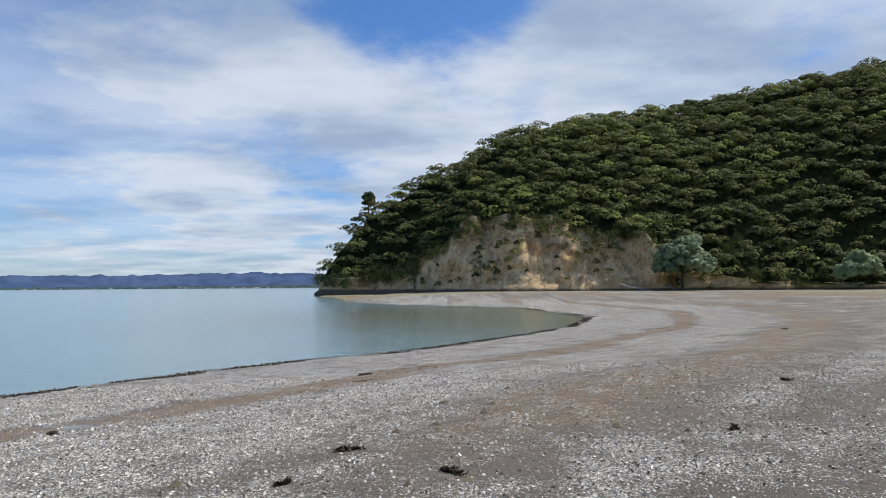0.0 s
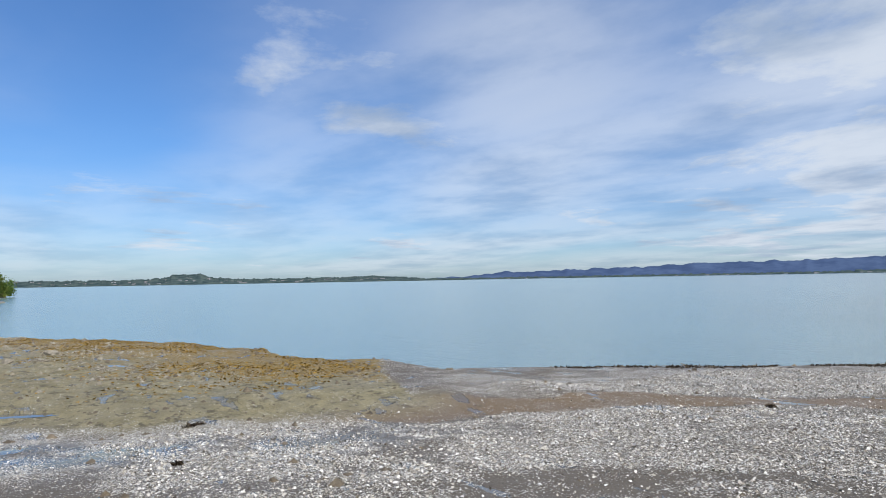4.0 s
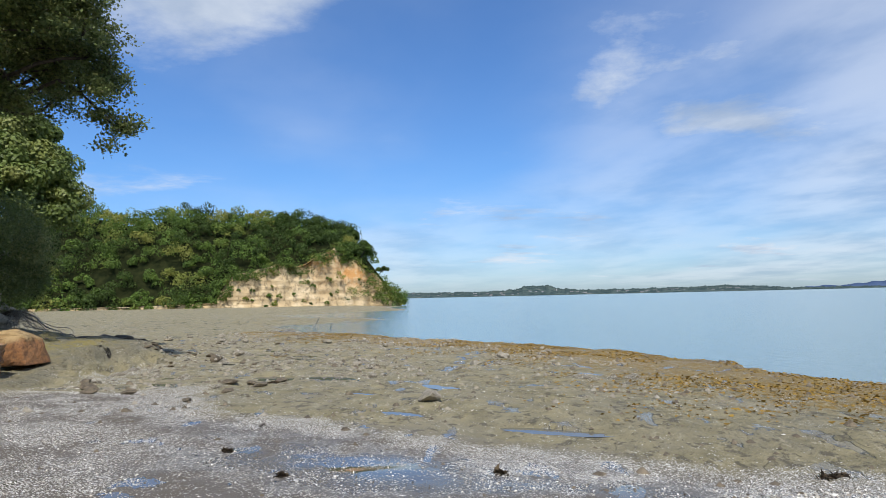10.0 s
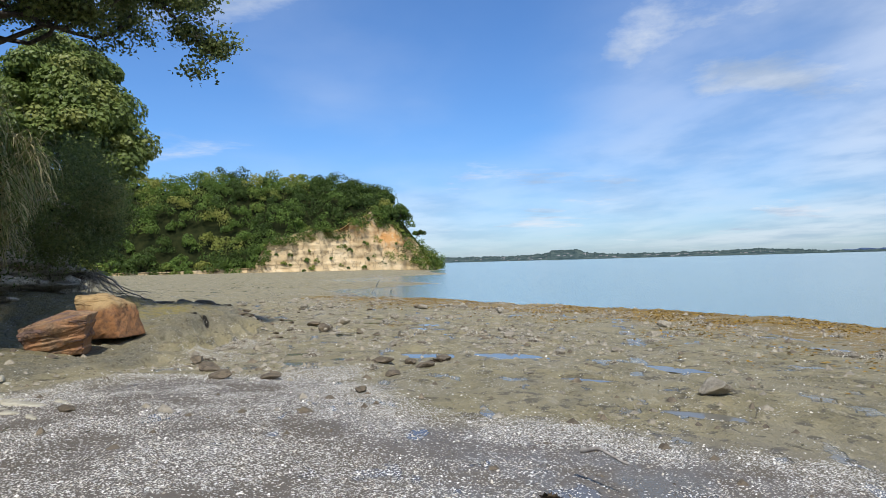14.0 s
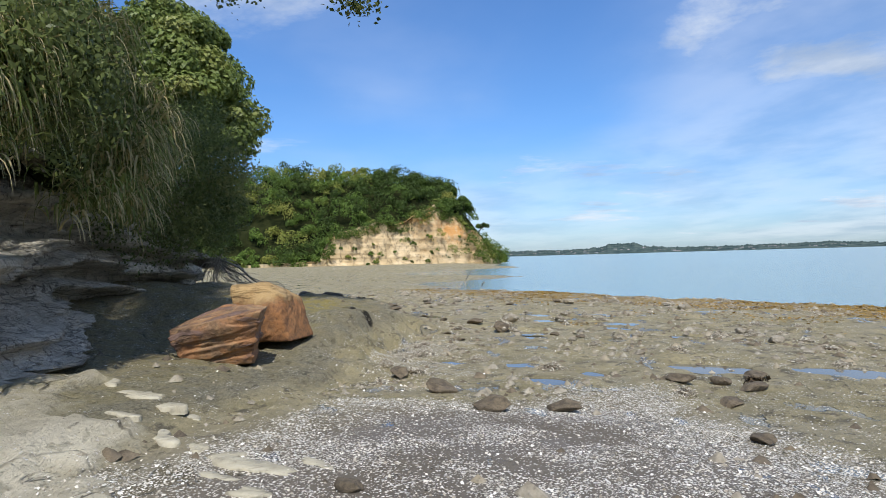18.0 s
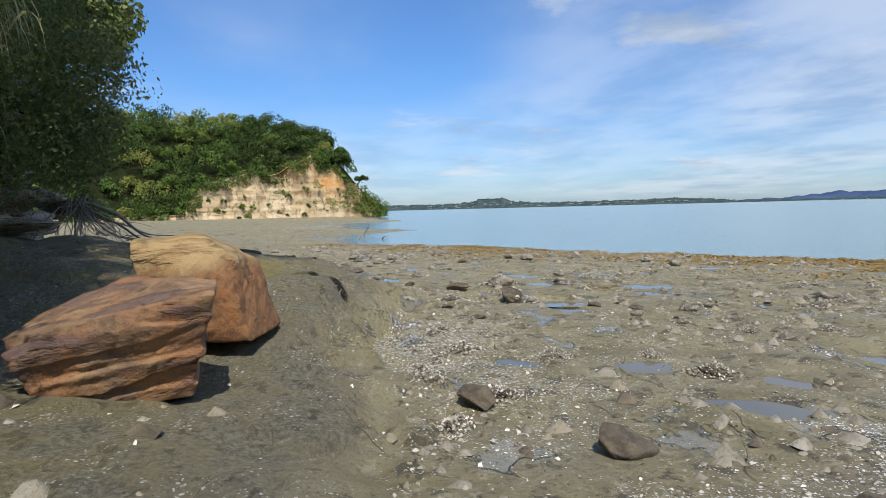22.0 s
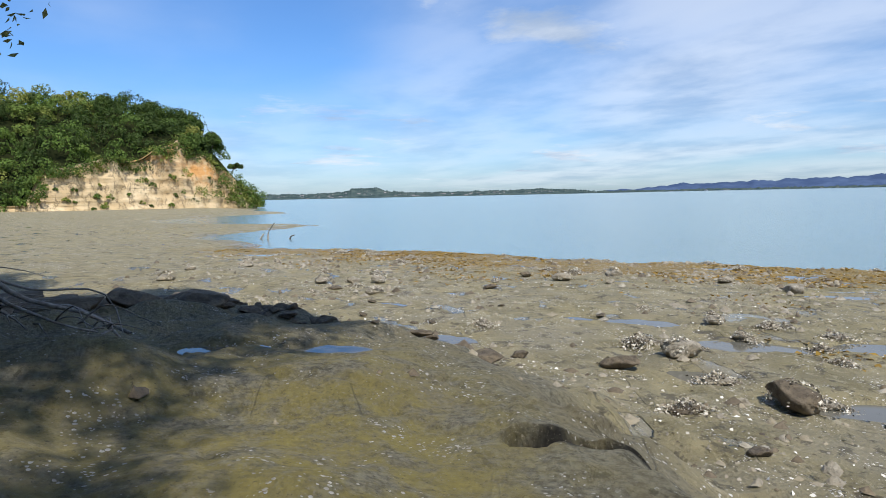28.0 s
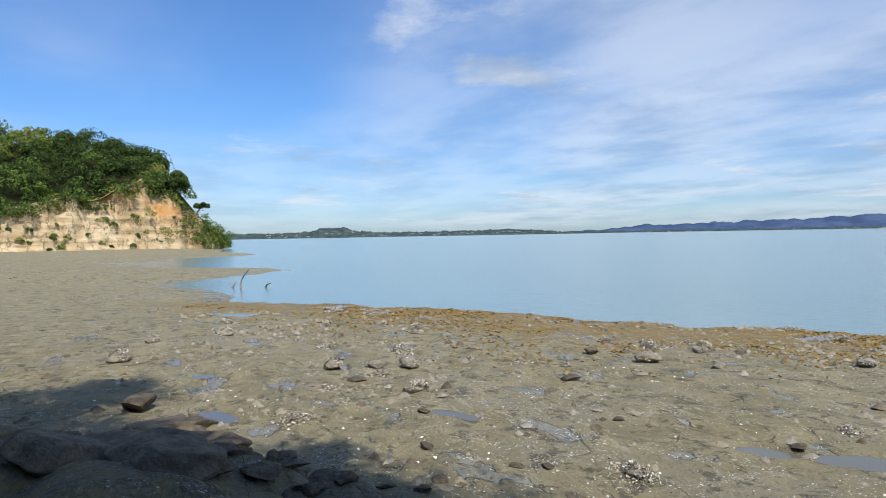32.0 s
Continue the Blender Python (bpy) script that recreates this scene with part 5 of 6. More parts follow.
def pebbles(n, area, dens, seed, mat, label):
    """Small dark stones, joined."""
    g = np.random.default_rng(seed)
    x, y = g.uniform(area[0], area[1], n), g.uniform(area[2], area[3], n)
    keep = g.uniform(0, 1, n) < dens(x, y)
    x, y = x[keep], y[keep]
    z = ground_height(x, y)
    base = np.array([(1, 0, 0), (0.3, 0.9, 0), (-0.8, 0.6, 0), (-0.8, -0.6, 0), (0.3, -0.9, 0), (0.1, 0, 0.75), (-0.3, 0.15, 0.6)])
    F = np.array([(0, 1, 5), (1, 6, 5), (1, 2, 6), (2, 3, 6), (3, 5, 6), (3, 4, 5), (4, 0, 5)])
    s = 0.012 * (8 ** (g.uniform(0, 1, len(x)) ** 2.8))
    a = g.uniform(0, 6.28, len(x))
    V = base[None] * (s[:, None] * g.uniform(0.6, 1.3, (len(x), 3)))[:, None, :] + g.normal(0, 0.12, (len(x), 7, 3)) * s[:, None, None]
    c, q = np.cos(a)[:, None], np.sin(a)[:, None]
    V = np.stack([V[:, :, 0] * c - V[:, :, 1] * q, V[:, :, 0] * q + V[:, :, 1] * c, V[:, :, 2]], 2)
    V = V + np.stack([x, y, z - 0.004], 1)[:, None, :]
    Fs = (F[None] + (np.arange(len(x)) * 7)[:, None, None]).reshape(-1, 3)
    me = mesh_of("pebbles", V.reshape(-1, 3), Fs, mat)
    tagged(new("pebbles", me), label, "pebbles", kind="stuff")


def pebble_density(x, y):
    wob = fbm(x * 0.5, y * 0.5, 4, 97)
    d, _ = line_distance(x, y, SHORE)
    dl, _ = line_distance(x, y, LEDGE)
    p = 0.10 + 0.7 * sstep(0.52, 0.7, wob) + 0.5 * sstep(0.5, 0.05, np.abs(d - 0.4))
    p = p + 0.6 * sstep(1.0, 0.1, np.abs(dl - 0.5)) * sstep(-26, -29, x) * sstep(-34, -31, x)
    return p * np.where(inside(x, y, SHELL_LAND), 0.35, 1.0) * np.where(inside(x, y, LEDGE_LAND), 0.12, 1.0)


pebbles(44000, (-44, 4, -8, 28), pebble_density, 15, M_ROCK, "small dark stones scattered over the reef and beach")
pebbles(26000, (-46, -16, -6, 12), pebble_density, 16, M_ROCK_PALE, "small pale stones and shells scattered over the reef")


def tide_line():
    """Dark weed and bits of wood that the tide has left along the water's edge."""
    g = np.random.default_rng(17)
    k = along([p for p in SHORE if 19 < p[1] < 95], 6000)
    n = 9000
    i = g.integers(0, 6000, n)
    off = np.abs(g.normal(0.45, 0.25, n)) + 0.5 * (fbm(i * 0.01, 0 * i, 3, 5) - 0.4)
    x, y = k[i, 0] + 0.78 * off, k[i, 1] - 0.62 * off
    keep = fbm(x * 0.8, y * 0.8, 3, 23) > 0.42
    x, y = x[keep], y[keep]
    z = ground_height(x, y) + 0.008
    keep = (z > SEA + 0.01) & (z < SEA + 0.13)
    x, y, z = x[keep], y[keep], z[keep]
    V = quads(np.stack([x, y, z], 1), g.normal(0, 0.8, (len(x), 3)) + (0, 0, 0.5), g.uniform(0.03, 0.09, len(x)), g, 2.0)
    foliage("tide_wrack", V, np.repeat(g.uniform(0, 1, len(x)), 4), M_WRACK, "dark line of wrack along the water's edge", "seaweed")



tide_line()


# ---- limbs and foliage ----
def tube(points, radii, sides=7):
    """A tapered limb as arrays."""
    P = np.array(points, float)
    t = np.gradient(P, axis=0)
    t /= np.linalg.norm(t, axis=1, keepdims=True)
    ref = np.where(np.abs(t[:, 2:3]) > 0.9, np.array([[1.0, 0, 0]]), np.array([[0, 0, 1.0]]))
    u = np.cross(t, ref)
    u /= np.linalg.norm(u, axis=1, keepdims=True)
    v = np.cross(t, u)
    a = np.linspace(0, 2 * math.pi, sides + 1)[:-1]
    R = np.array(radii, float)[:, None, None]
    V = P[:, None, :] + R * (u[:, None, :] * np.cos(a)[None, :, None] + v[:, None, :] * np.sin(a)[None, :, None])
    n = len(P)
    F = [(i * sides + j, i * sides + (j + 1) % sides, (i + 1) * sides + (j + 1) % sides, (i + 1) * sides + j)
         for i in range(n - 1) for j in range(sides)]
    return V.reshape(-1, 3), np.array(F)


def wander(a, b, g, n=9, sag=0.0, wild=0.12):
    a, b = np.array(a, float), np.array(b, float)
    k = np.linspace(0, 1, n)[:, None]
    L = np.linalg.norm(b - a)
    w = np.cumsum(g.normal(0, 1, (n, 3)), axis=0)
    w = (w - w[0]) - k * (w[-1] - w[0])
    for _ in range(2):
        w[1:-1] = 0.25 * w[:-2] + 0.5 * w[1:-1] + 0.25 * w[2:]
    return a + (b - a) * k + w * wild * L / n ** 0.5 + np.array([0, 0, 1]) * (np.sin(k * math.pi) * sag * L)


def join(pieces):
    V, F, off = [], [], 0
    for v, f in pieces:
        V.append(v)
        F.append(f + off)
        off += len(v)
    return np.concatenate(V), np.concatenate(F)


def leafy_tree(root, trunk, limbs, twigs, leaves, spread, leaf, seed, mat=None, name="crown"):
    """Trunk from the first to the last of trunk; limbs to given ends; twigs off the limbs, with tufts of leaves."""
    g = np.random.default_rng(seed)
    wood, ends = [], []
    tp = wander(trunk[0], trunk[1], g, 9, 0, 0.2)
    part("trunk", mesh_of("trunk", *tube(tp, np.linspace(trunk[2], trunk[2] * 0.55, 9), 10), M_BARK, True), None, root)
    for first, (end, r) in enumerate(limbs):
        lp = wander(tp[-1 - int(g.integers(0, 3))], end, g, 12, 0.05, 0.42)
        part("limb", mesh_of("limb", *tube(lp, np.linspace(r, r * 0.25, 12), 8), M_BARK, True), None, root)
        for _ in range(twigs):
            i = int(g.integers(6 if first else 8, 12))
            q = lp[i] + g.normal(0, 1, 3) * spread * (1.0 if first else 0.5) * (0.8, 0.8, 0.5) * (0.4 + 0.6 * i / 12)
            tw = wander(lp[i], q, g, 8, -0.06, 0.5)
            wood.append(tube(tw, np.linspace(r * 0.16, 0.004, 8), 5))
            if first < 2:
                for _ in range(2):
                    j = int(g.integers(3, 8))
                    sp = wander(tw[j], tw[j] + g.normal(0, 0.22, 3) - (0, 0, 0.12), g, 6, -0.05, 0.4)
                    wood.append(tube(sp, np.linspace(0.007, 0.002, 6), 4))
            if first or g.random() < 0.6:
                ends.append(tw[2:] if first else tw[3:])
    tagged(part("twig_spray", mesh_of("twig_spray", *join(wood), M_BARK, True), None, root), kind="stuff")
    E = np.concatenate(ends)
    c = E[g.integers(0, len(E), leaves // 26)]
    c = np.repeat(c, 26, axis=0) + g.normal(0, 0.19, (len(c) * 26, 3)) * (1, 1, 0.65)
    nrm = g.normal(0, 0.8, c.shape) + (0, 0, 0.6)
    V = quads(c, nrm, g.uniform(leaf * 0.7, leaf * 1.4, len(c)), g, 1.3)
    T = np.repeat(np.clip(g.normal(0.42, 0.3, len(c)), 0, 1), 4)
    foliage(name, V, T, mat or M_LEAF_NEAR, "", "", root)


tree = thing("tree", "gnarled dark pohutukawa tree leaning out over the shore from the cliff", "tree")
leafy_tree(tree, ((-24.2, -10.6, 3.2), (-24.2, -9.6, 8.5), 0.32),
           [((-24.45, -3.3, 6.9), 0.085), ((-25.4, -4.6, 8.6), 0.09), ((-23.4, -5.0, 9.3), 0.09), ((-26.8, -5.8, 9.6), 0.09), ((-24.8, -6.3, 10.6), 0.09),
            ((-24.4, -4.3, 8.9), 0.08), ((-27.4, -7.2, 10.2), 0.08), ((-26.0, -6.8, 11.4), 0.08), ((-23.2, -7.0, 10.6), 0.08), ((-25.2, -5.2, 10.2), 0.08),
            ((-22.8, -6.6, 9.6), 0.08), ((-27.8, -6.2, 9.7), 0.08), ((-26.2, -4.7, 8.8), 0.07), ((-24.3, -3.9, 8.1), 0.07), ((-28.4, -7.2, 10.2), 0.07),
            # Later limbs reach mostly out of view, added to cast shade on the ledge.
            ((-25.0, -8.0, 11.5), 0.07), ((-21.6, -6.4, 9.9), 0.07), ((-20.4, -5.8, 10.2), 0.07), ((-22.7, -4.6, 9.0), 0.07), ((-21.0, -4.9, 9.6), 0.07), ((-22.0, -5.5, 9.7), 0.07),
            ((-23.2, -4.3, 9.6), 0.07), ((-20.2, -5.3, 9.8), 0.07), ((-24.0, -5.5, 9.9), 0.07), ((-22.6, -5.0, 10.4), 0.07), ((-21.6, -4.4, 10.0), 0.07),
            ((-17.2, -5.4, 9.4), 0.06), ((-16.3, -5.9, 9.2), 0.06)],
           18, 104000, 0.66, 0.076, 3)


def dome_tree(label, trunk, centre, radii, lobes, per, leaf, lobe, mat, seed, tint=0.3):
    """A tree with a dense crown of leafy lobes round a dome."""
    g = np.random.default_rng(seed)
    root = thing("tree", label, "tree")
    tp = wander(trunk[0], trunk[1], g, 9, 0, 0.2)
    part("trunk", mesh_of("trunk", *tube(tp, np.linspace(trunk[2], trunk[2] * 0.5, 9), 9), M_BARK, True), None, root)
    V, T = [], []
    for i in range(lobes):
        u = g.normal(size=3)
        u /= np.linalg.norm(u)
        u[2] = abs(u[2]) * 1.2 - 0.45
        c0 = np.array(centre) + u * np.array(radii) * g.uniform(0.7, 1.0)
        if i < 9:
            lp = wander(tp[-1], c0, g, 8, 0.05, 0.25)
            part("limb", mesh_of("limb", *tube(lp, np.linspace(trunk[2] * 0.4, 0.02, 8), 6), M_BARK, True), None, root)
        R = g.uniform(*lobe)
        th, ph = g.uniform(0, 6.28, per), np.arccos(g.uniform(-0.8, 1, per))
        nrm = np.stack([np.sin(ph) * np.cos(th), np.sin(ph) * np.sin(th), np.cos(ph)], 1)
        c = c0 + nrm * (R, R, R * 0.75) * (g.uniform(0, 1, (per, 1)) ** 0.3)
        V.append(quads(c, nrm + g.normal(0, 0.4, (per, 3)) + (0, 0, 0.35), g.uniform(leaf * 0.7, leaf * 1.3, per), g, 1.3))
        T.append(np.full(per * 4, np.clip(tint + g.normal(0, 0.2), 0, 1)))
    foliage("crown", np.concatenate(V), np.concatenate(T), mat, "", "", root)


dome_tree("rounded broad-leaved tree with a sunlit crown beyond the cliff", ((-32.8, -14.0, 1.6), (-33.4, -12.6, 4.2), 0.28),
          (-33.2, -11.9, 6.8), (3.0, 2.7, 4.4), 120, 640, 0.13, (0.45, 0.95), M_LEAF_ROUND, 8, 0.5)
dome_tree("pale green spreading tree at the foot of the shaded cliff", ((54.5, 165, -0.3), (54.5, 164.5, 5.0), 0.5),
          (54.5, 163.0, 9.0), (6.6, 4.5, 7.4), 60, 220, 0.7, (1.4, 2.2), M_LEAF_PALE, 9, 0.35)
dome_tree("small pale shrub-like tree at the forest edge", ((95, 163, -0.3), (95, 162, 4.0), 0.3),
          (95, 161, 6.0), (4.2, 3.6, 4.4), 20, 200, 0.7, (1.2, 2.0), M_LEAF_PALE, 10, 0.75)
dome_tree("dark wind-bent tree on the tip of the pale cliff", ((-205, -12, 12), (-203.5, -8.5, 16), 0.35),
          (-203.5, -9.5, 17.0), (3.4, 3.6, 2.8), 30, 160, 0.5, (0.9, 1.5), M_LEAF_WEST, 12, 0.06)
dome_tree("small lone tree leaning from the cliff edge", ((-206, -5.5, 7), (-205.3, -3.0, 10.2), 0.2),
          (-205.3, -2.8, 10.8), (1.3, 2.0, 0.8), 8, 110, 0.4, (0.6, 1.0), M_LEAF_WEST, 13, 0.06)
dome_tree("dark spreading tree on the ridge of the headland", ((-216, -17, 15), (-215, -16, 22.5), 0.4),
          (-215, -16, 23.0), (4.5, 4.5, 3.6), 34, 170, 0.55, (1.1, 1.8), M_LEAF_WEST, 14, 0.06)
for tx, ty, tz in ((-218, -24, 24.5), (-212, -21, 21.5), (-220, -36, 27.5), (-209, -15, 18.5)):
    dome_tree("dark rounded tree on the crest of the headland", ((tx, ty, tz - 9), (tx, ty, tz - 0.5), 0.4),
              (tx, ty, tz), (4.2, 4.2, 3.4), 30, 170, 0.55, (1.1, 1.8), M_LEAF_WEST, int(60 - tx - ty), 0.12)
dome_tree("slim dark tree standing on the headland's edge", ((-30, 220, 22), (-30, 219, 30), 0.4),
          (-30, 219, 31), (1.8, 1.8, 3.6), 14, 120, 0.6, (0.9, 1.5), M_LEAF_EAST, 15, 0.2)


def bank_bushes():
    """Low scrub that hangs over the near cliff."""
    g = np.random.default_rng(61)
    b = along(NEAR_BASE, 700)
    sel = b[(b[:, 0] < -15) & (b[:, 0] > -38)]
    pos, tint = [], []
    for _ in range(210):
        p = sel[g.integers(0, len(sel))]
        top = float(np.interp(-p[0], [15, 19, 22, 26, 38], [4.4, 5.0, 6.0, 5.4, 4.6]))
        z = g.uniform(2.3 if p[0] < -23 else 3.1, top)
        reach = (0.15 if p[0] > -22 else 0.1 if p[0] > -26 else 0.8) - 0.8 * max(z - 4.2, 0)
        o = g.uniform(reach - 1.9, reach)
        q = (p[0] + 0.37 * o, p[1] + 0.93 * o, z - 0.6)
        if q[0] > -21 and (q[1] + 0.16 * (z - 0.7) + 0.75 > -5.5 or g.random() < 0.55):
            continue
        pos.append(q)
        tint.append(g.uniform(0.1, 0.75))
    for _ in range(12):
        pos.append((g.uniform(-20.6, -18.0), g.uniform(-6.4, -5.9), g.uniform(2.7, 3.5)))
        tint.append(g.uniform(0.1, 0.6))
    V, T = [], []
    for (x, y, z), q in zip(pos, tint):
        R, k = g.uniform(0.5, 1.0), 680
        th, ph = g.uniform(0, 6.28, k), np.arccos(g.uniform(-1, 1, k))
        nrm = np.stack([np.sin(ph) * np.cos(th), np.sin(ph) * np.sin(th), np.cos(ph)], 1)
        c = np.array([x, y, z + 0.4]) + nrm * R * (g.uniform(0, 1, (k, 1)) ** 0.35)
        V.append(quads(c, nrm + g.normal(0, 0.7, (k, 3)), g.uniform(0.030, 0.068, k), g, 1.7))
        T.append(np.full(k * 4, np.clip(q + g.normal(0, 0.1), 0, 1)))
    foliage("scrub", np.concatenate(V), np.concatenate(T), M_LEAF_NEAR, "tangled dark scrub hanging over the low cliff", "shrubs")


bank_bushes()
M_GRASS = leaf_material("long_grass", (0.120, 0.155, 0.045), (0.250, 0.300, 0.085), (0.56, 0.47, 0.26), 0.5, 0.35)


def grass_clump(x, y, z, out, length, n, seed):
    g = np.random.default_rng(seed)
    k = 7
    t = np.linspace(0, 1, k)
    a = g.normal(0, 0.75, n) + math.atan2(out[1], out[0])
    L = length * g.uniform(0.5, 1.25, n)
    lift = g.uniform(0.15, 0.95, n)
    h = L[:, None] * (lift[:, None] * t - (0.45 + 0.65 * lift[:, None]) * t ** 2.1)
    r = L[:, None] * (0.62 * t - 0.18 * t ** 3)
    base = np.stack([x + g.normal(0, 0.16, n), y + g.normal(0, 0.16, n), z + g.normal(0, 0.14, n)], 1)
    c = np.stack([base[:, :1] + np.cos(a)[:, None] * r, base[:, 1:2] + np.sin(a)[:, None] * r, base[:, 2:] + h], 2)
    w = (0.014 * (1 - t ** 2) + 0.001)[None, :, None] * g.uniform(0.6, 1.5, (n, 1, 1))
    side = np.stack([-np.sin(a), np.cos(a), 0 * a], 1)[:, None, :]
    V = np.stack([c - side * w, c + side * w], 2).reshape(-1, 3)
    i = (np.arange(n)[:, None] * k + np.arange(k - 1)[None]).ravel() * 2
    F = np.stack([i, i + 1, i + 3, i + 2], 1)
    tint = np.repeat(np.where(g.random(n) < 0.42, 1.0, np.clip(g.normal(0.42, 0.12, n), 0, 0.6)), k * 2)
    ob = new("grass_clump", mesh_of("grass_clump", V - (x, y, z), F, M_GRASS, False, {"tint": tint}))
    ob.location = (x, y, z)
    tagged(ob, "long drooping tussock of green and straw-coloured grass on the cliff", "grass", "tussocks on the cliff")


for i in range(58):
    gx = -15.6 - 8.4 * (i * 0.381966 % 1.0)
    cy = float(np.interp(-gx, [-p[0] for p in NEAR_BASE], [p[1] for p in NEAR_BASE]))
    gz = 2.25 + 2.7 * (i * 0.7548 % 1.0)
    out = (-0.15 if gx > -19.6 else 0.2) + 0.45 * (i * 0.569 % 1.0) - 0.10 * (gz - 2)
    grass_clump(gx, cy + out, gz, (0.35, 1.0), 0.80 + 0.20 * (i % 4), 130, 300 + i)


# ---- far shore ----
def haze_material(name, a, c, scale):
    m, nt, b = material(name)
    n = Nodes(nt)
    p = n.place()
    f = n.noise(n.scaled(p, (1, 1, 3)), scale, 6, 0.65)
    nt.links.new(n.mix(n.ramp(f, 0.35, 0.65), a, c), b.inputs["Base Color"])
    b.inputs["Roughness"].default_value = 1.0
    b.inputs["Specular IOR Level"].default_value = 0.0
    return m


# Distance haze is put into these base colours as a blue cast.
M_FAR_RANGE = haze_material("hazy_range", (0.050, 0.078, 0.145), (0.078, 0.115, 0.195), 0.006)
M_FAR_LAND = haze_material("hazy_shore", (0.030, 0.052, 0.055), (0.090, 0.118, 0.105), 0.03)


def far_strip(name, yaw0, yaw1, dist, height, mat, label, n=500, depth=400):
    """A strip of land seen across the water: height is a function of the bearing."""
    yaw = np.radians(np.linspace(yaw0, yaw1, n))
    h = np.array([height(math.degrees(q)) for q in yaw])
    P = []
    for k, f in ((0.0, 0.0), (0.15, 0.45), (0.4, 0.8), (0.7, 1.0), (1.0, 0.6)):
        D = dist + depth * k
        P.append(np.stack([-np.sin(yaw) * D, 7 + np.cos(yaw) * D, SEA - 0.3 + h * f], 1))
    me = mesh_of(name, np.stack(P, 1).reshape(-1, 3), grid_faces(n, 5), mat, True)
    tagged(new(name, me), label, "far shore", kind="structure")


def range_height(a):
    base = np.interp(a, [-20, 0, 10, 18, 24, 34, 42, 48, 53, 57], [80, 84, 92, 101, 90, 78, 60, 50, 40, 16])
    return float(base + 22 * (fbm(np.array([a * 0.55]), np.array([0.0]), 4, 5)[0] - 0.5) + 22 * (fbm(np.array([a * 1.7]), np.array([3.0]), 4, 15)[0] - 0.5))


def shore_height(a):
    base = np.interp(a, [54, 58, 60, 63, 66, 70, 75, 76.5, 77.6, 79.4, 80.5, 84, 92, 100], [3, 12, 20, 29, 24, 22, 25, 31, 49, 51, 32, 25, 25, 24])
    return float(base + 9 * (fbm(np.array([a * 3.0]), np.array([0.0]), 3, 6)[0] - 0.5) + 6 * (vnoise(np.array([a * 22.0]), np.array([0.0]), 7)[0] - 0.5))


far_strip("backdrop", -25, 58, 4150, range_height, M_FAR_RANGE, "long range of hills coloured haze blue across the harbour", 500, 350)
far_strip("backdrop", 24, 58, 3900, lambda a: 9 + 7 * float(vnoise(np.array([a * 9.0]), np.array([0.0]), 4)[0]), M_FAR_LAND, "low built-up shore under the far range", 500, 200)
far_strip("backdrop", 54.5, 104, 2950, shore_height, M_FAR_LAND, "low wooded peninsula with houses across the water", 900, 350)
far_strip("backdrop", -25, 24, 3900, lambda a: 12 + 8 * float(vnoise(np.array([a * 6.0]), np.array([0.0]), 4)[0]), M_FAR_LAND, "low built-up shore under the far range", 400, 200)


M_HOUSE_WALL = plain_material("house_wall", (0.36, 0.37, 0.38), (0.55, 0.55, 0.54), 0.2, 0.9)
M_HOUSE_ROOF = plain_material("house_roof", (0.20, 0.17, 0.16), (0.34, 0.30, 0.29), 0.2, 0.9)


def far_houses():
    """Houses along the far shore, one built and the others copied."""
    g = np.random.default_rng(71)
    first = thing("house", "white-walled house with a grey roof on the far shore", "house", "houses on the far shore")
    w, d, h, r = 6.0, 4.5, 5.0, 3.0
    part("wall", mesh_of("wall", [(-w, -d, -6), (w, -d, -6), (w, d, -6), (-w, d, -6), (-w, -d, h), (w, -d, h), (w, d, h), (-w, d, h)],
                         [(0, 1, 5, 4), (1, 2, 6, 5), (2, 3, 7, 6), (3, 0, 4, 7)], M_HOUSE_WALL), None, first)
    part("roof", mesh_of("roof", [(-w - .5, -d - .5, h), (w + .5, -d - .5, h), (w + .5, d + .5, h), (-w - .5, d + .5, h), (-w, 0, h + r), (w, 0, h + r)],
                         [(0, 1, 5, 4), (2, 3, 4, 5), (1, 2, 5, 5), (3, 0, 4, 4)], M_HOUSE_ROOF), None, first)
    for i in range(120):
        if i < 84:
            a, D = g.uniform(61, 100), 2950 + g.uniform(10, 130)
            z = SEA + shore_height(a) * np.interp((D - 2950) / 350, [0, 0.15, 0.4], [0, 0.45, 0.8])
        else:
            a, D = g.uniform(12, 54), 3900 + g.uniform(0, 30)
            z = SEA + g.uniform(1, 6)
        k = radians(a)
        m = pose(-math.sin(k) * D, 7 + math.cos(k) * D, float(z) - 3.5, 0, 0, a + g.uniform(-40, 40)) @ Matrix.Diagonal((*g.uniform(0.5, 1.5, 2), 0.75, 1))
        ob = first if i == 0 else copy_thing(first, m)
        if i == 0:
            ob.matrix_basis = m


far_houses()


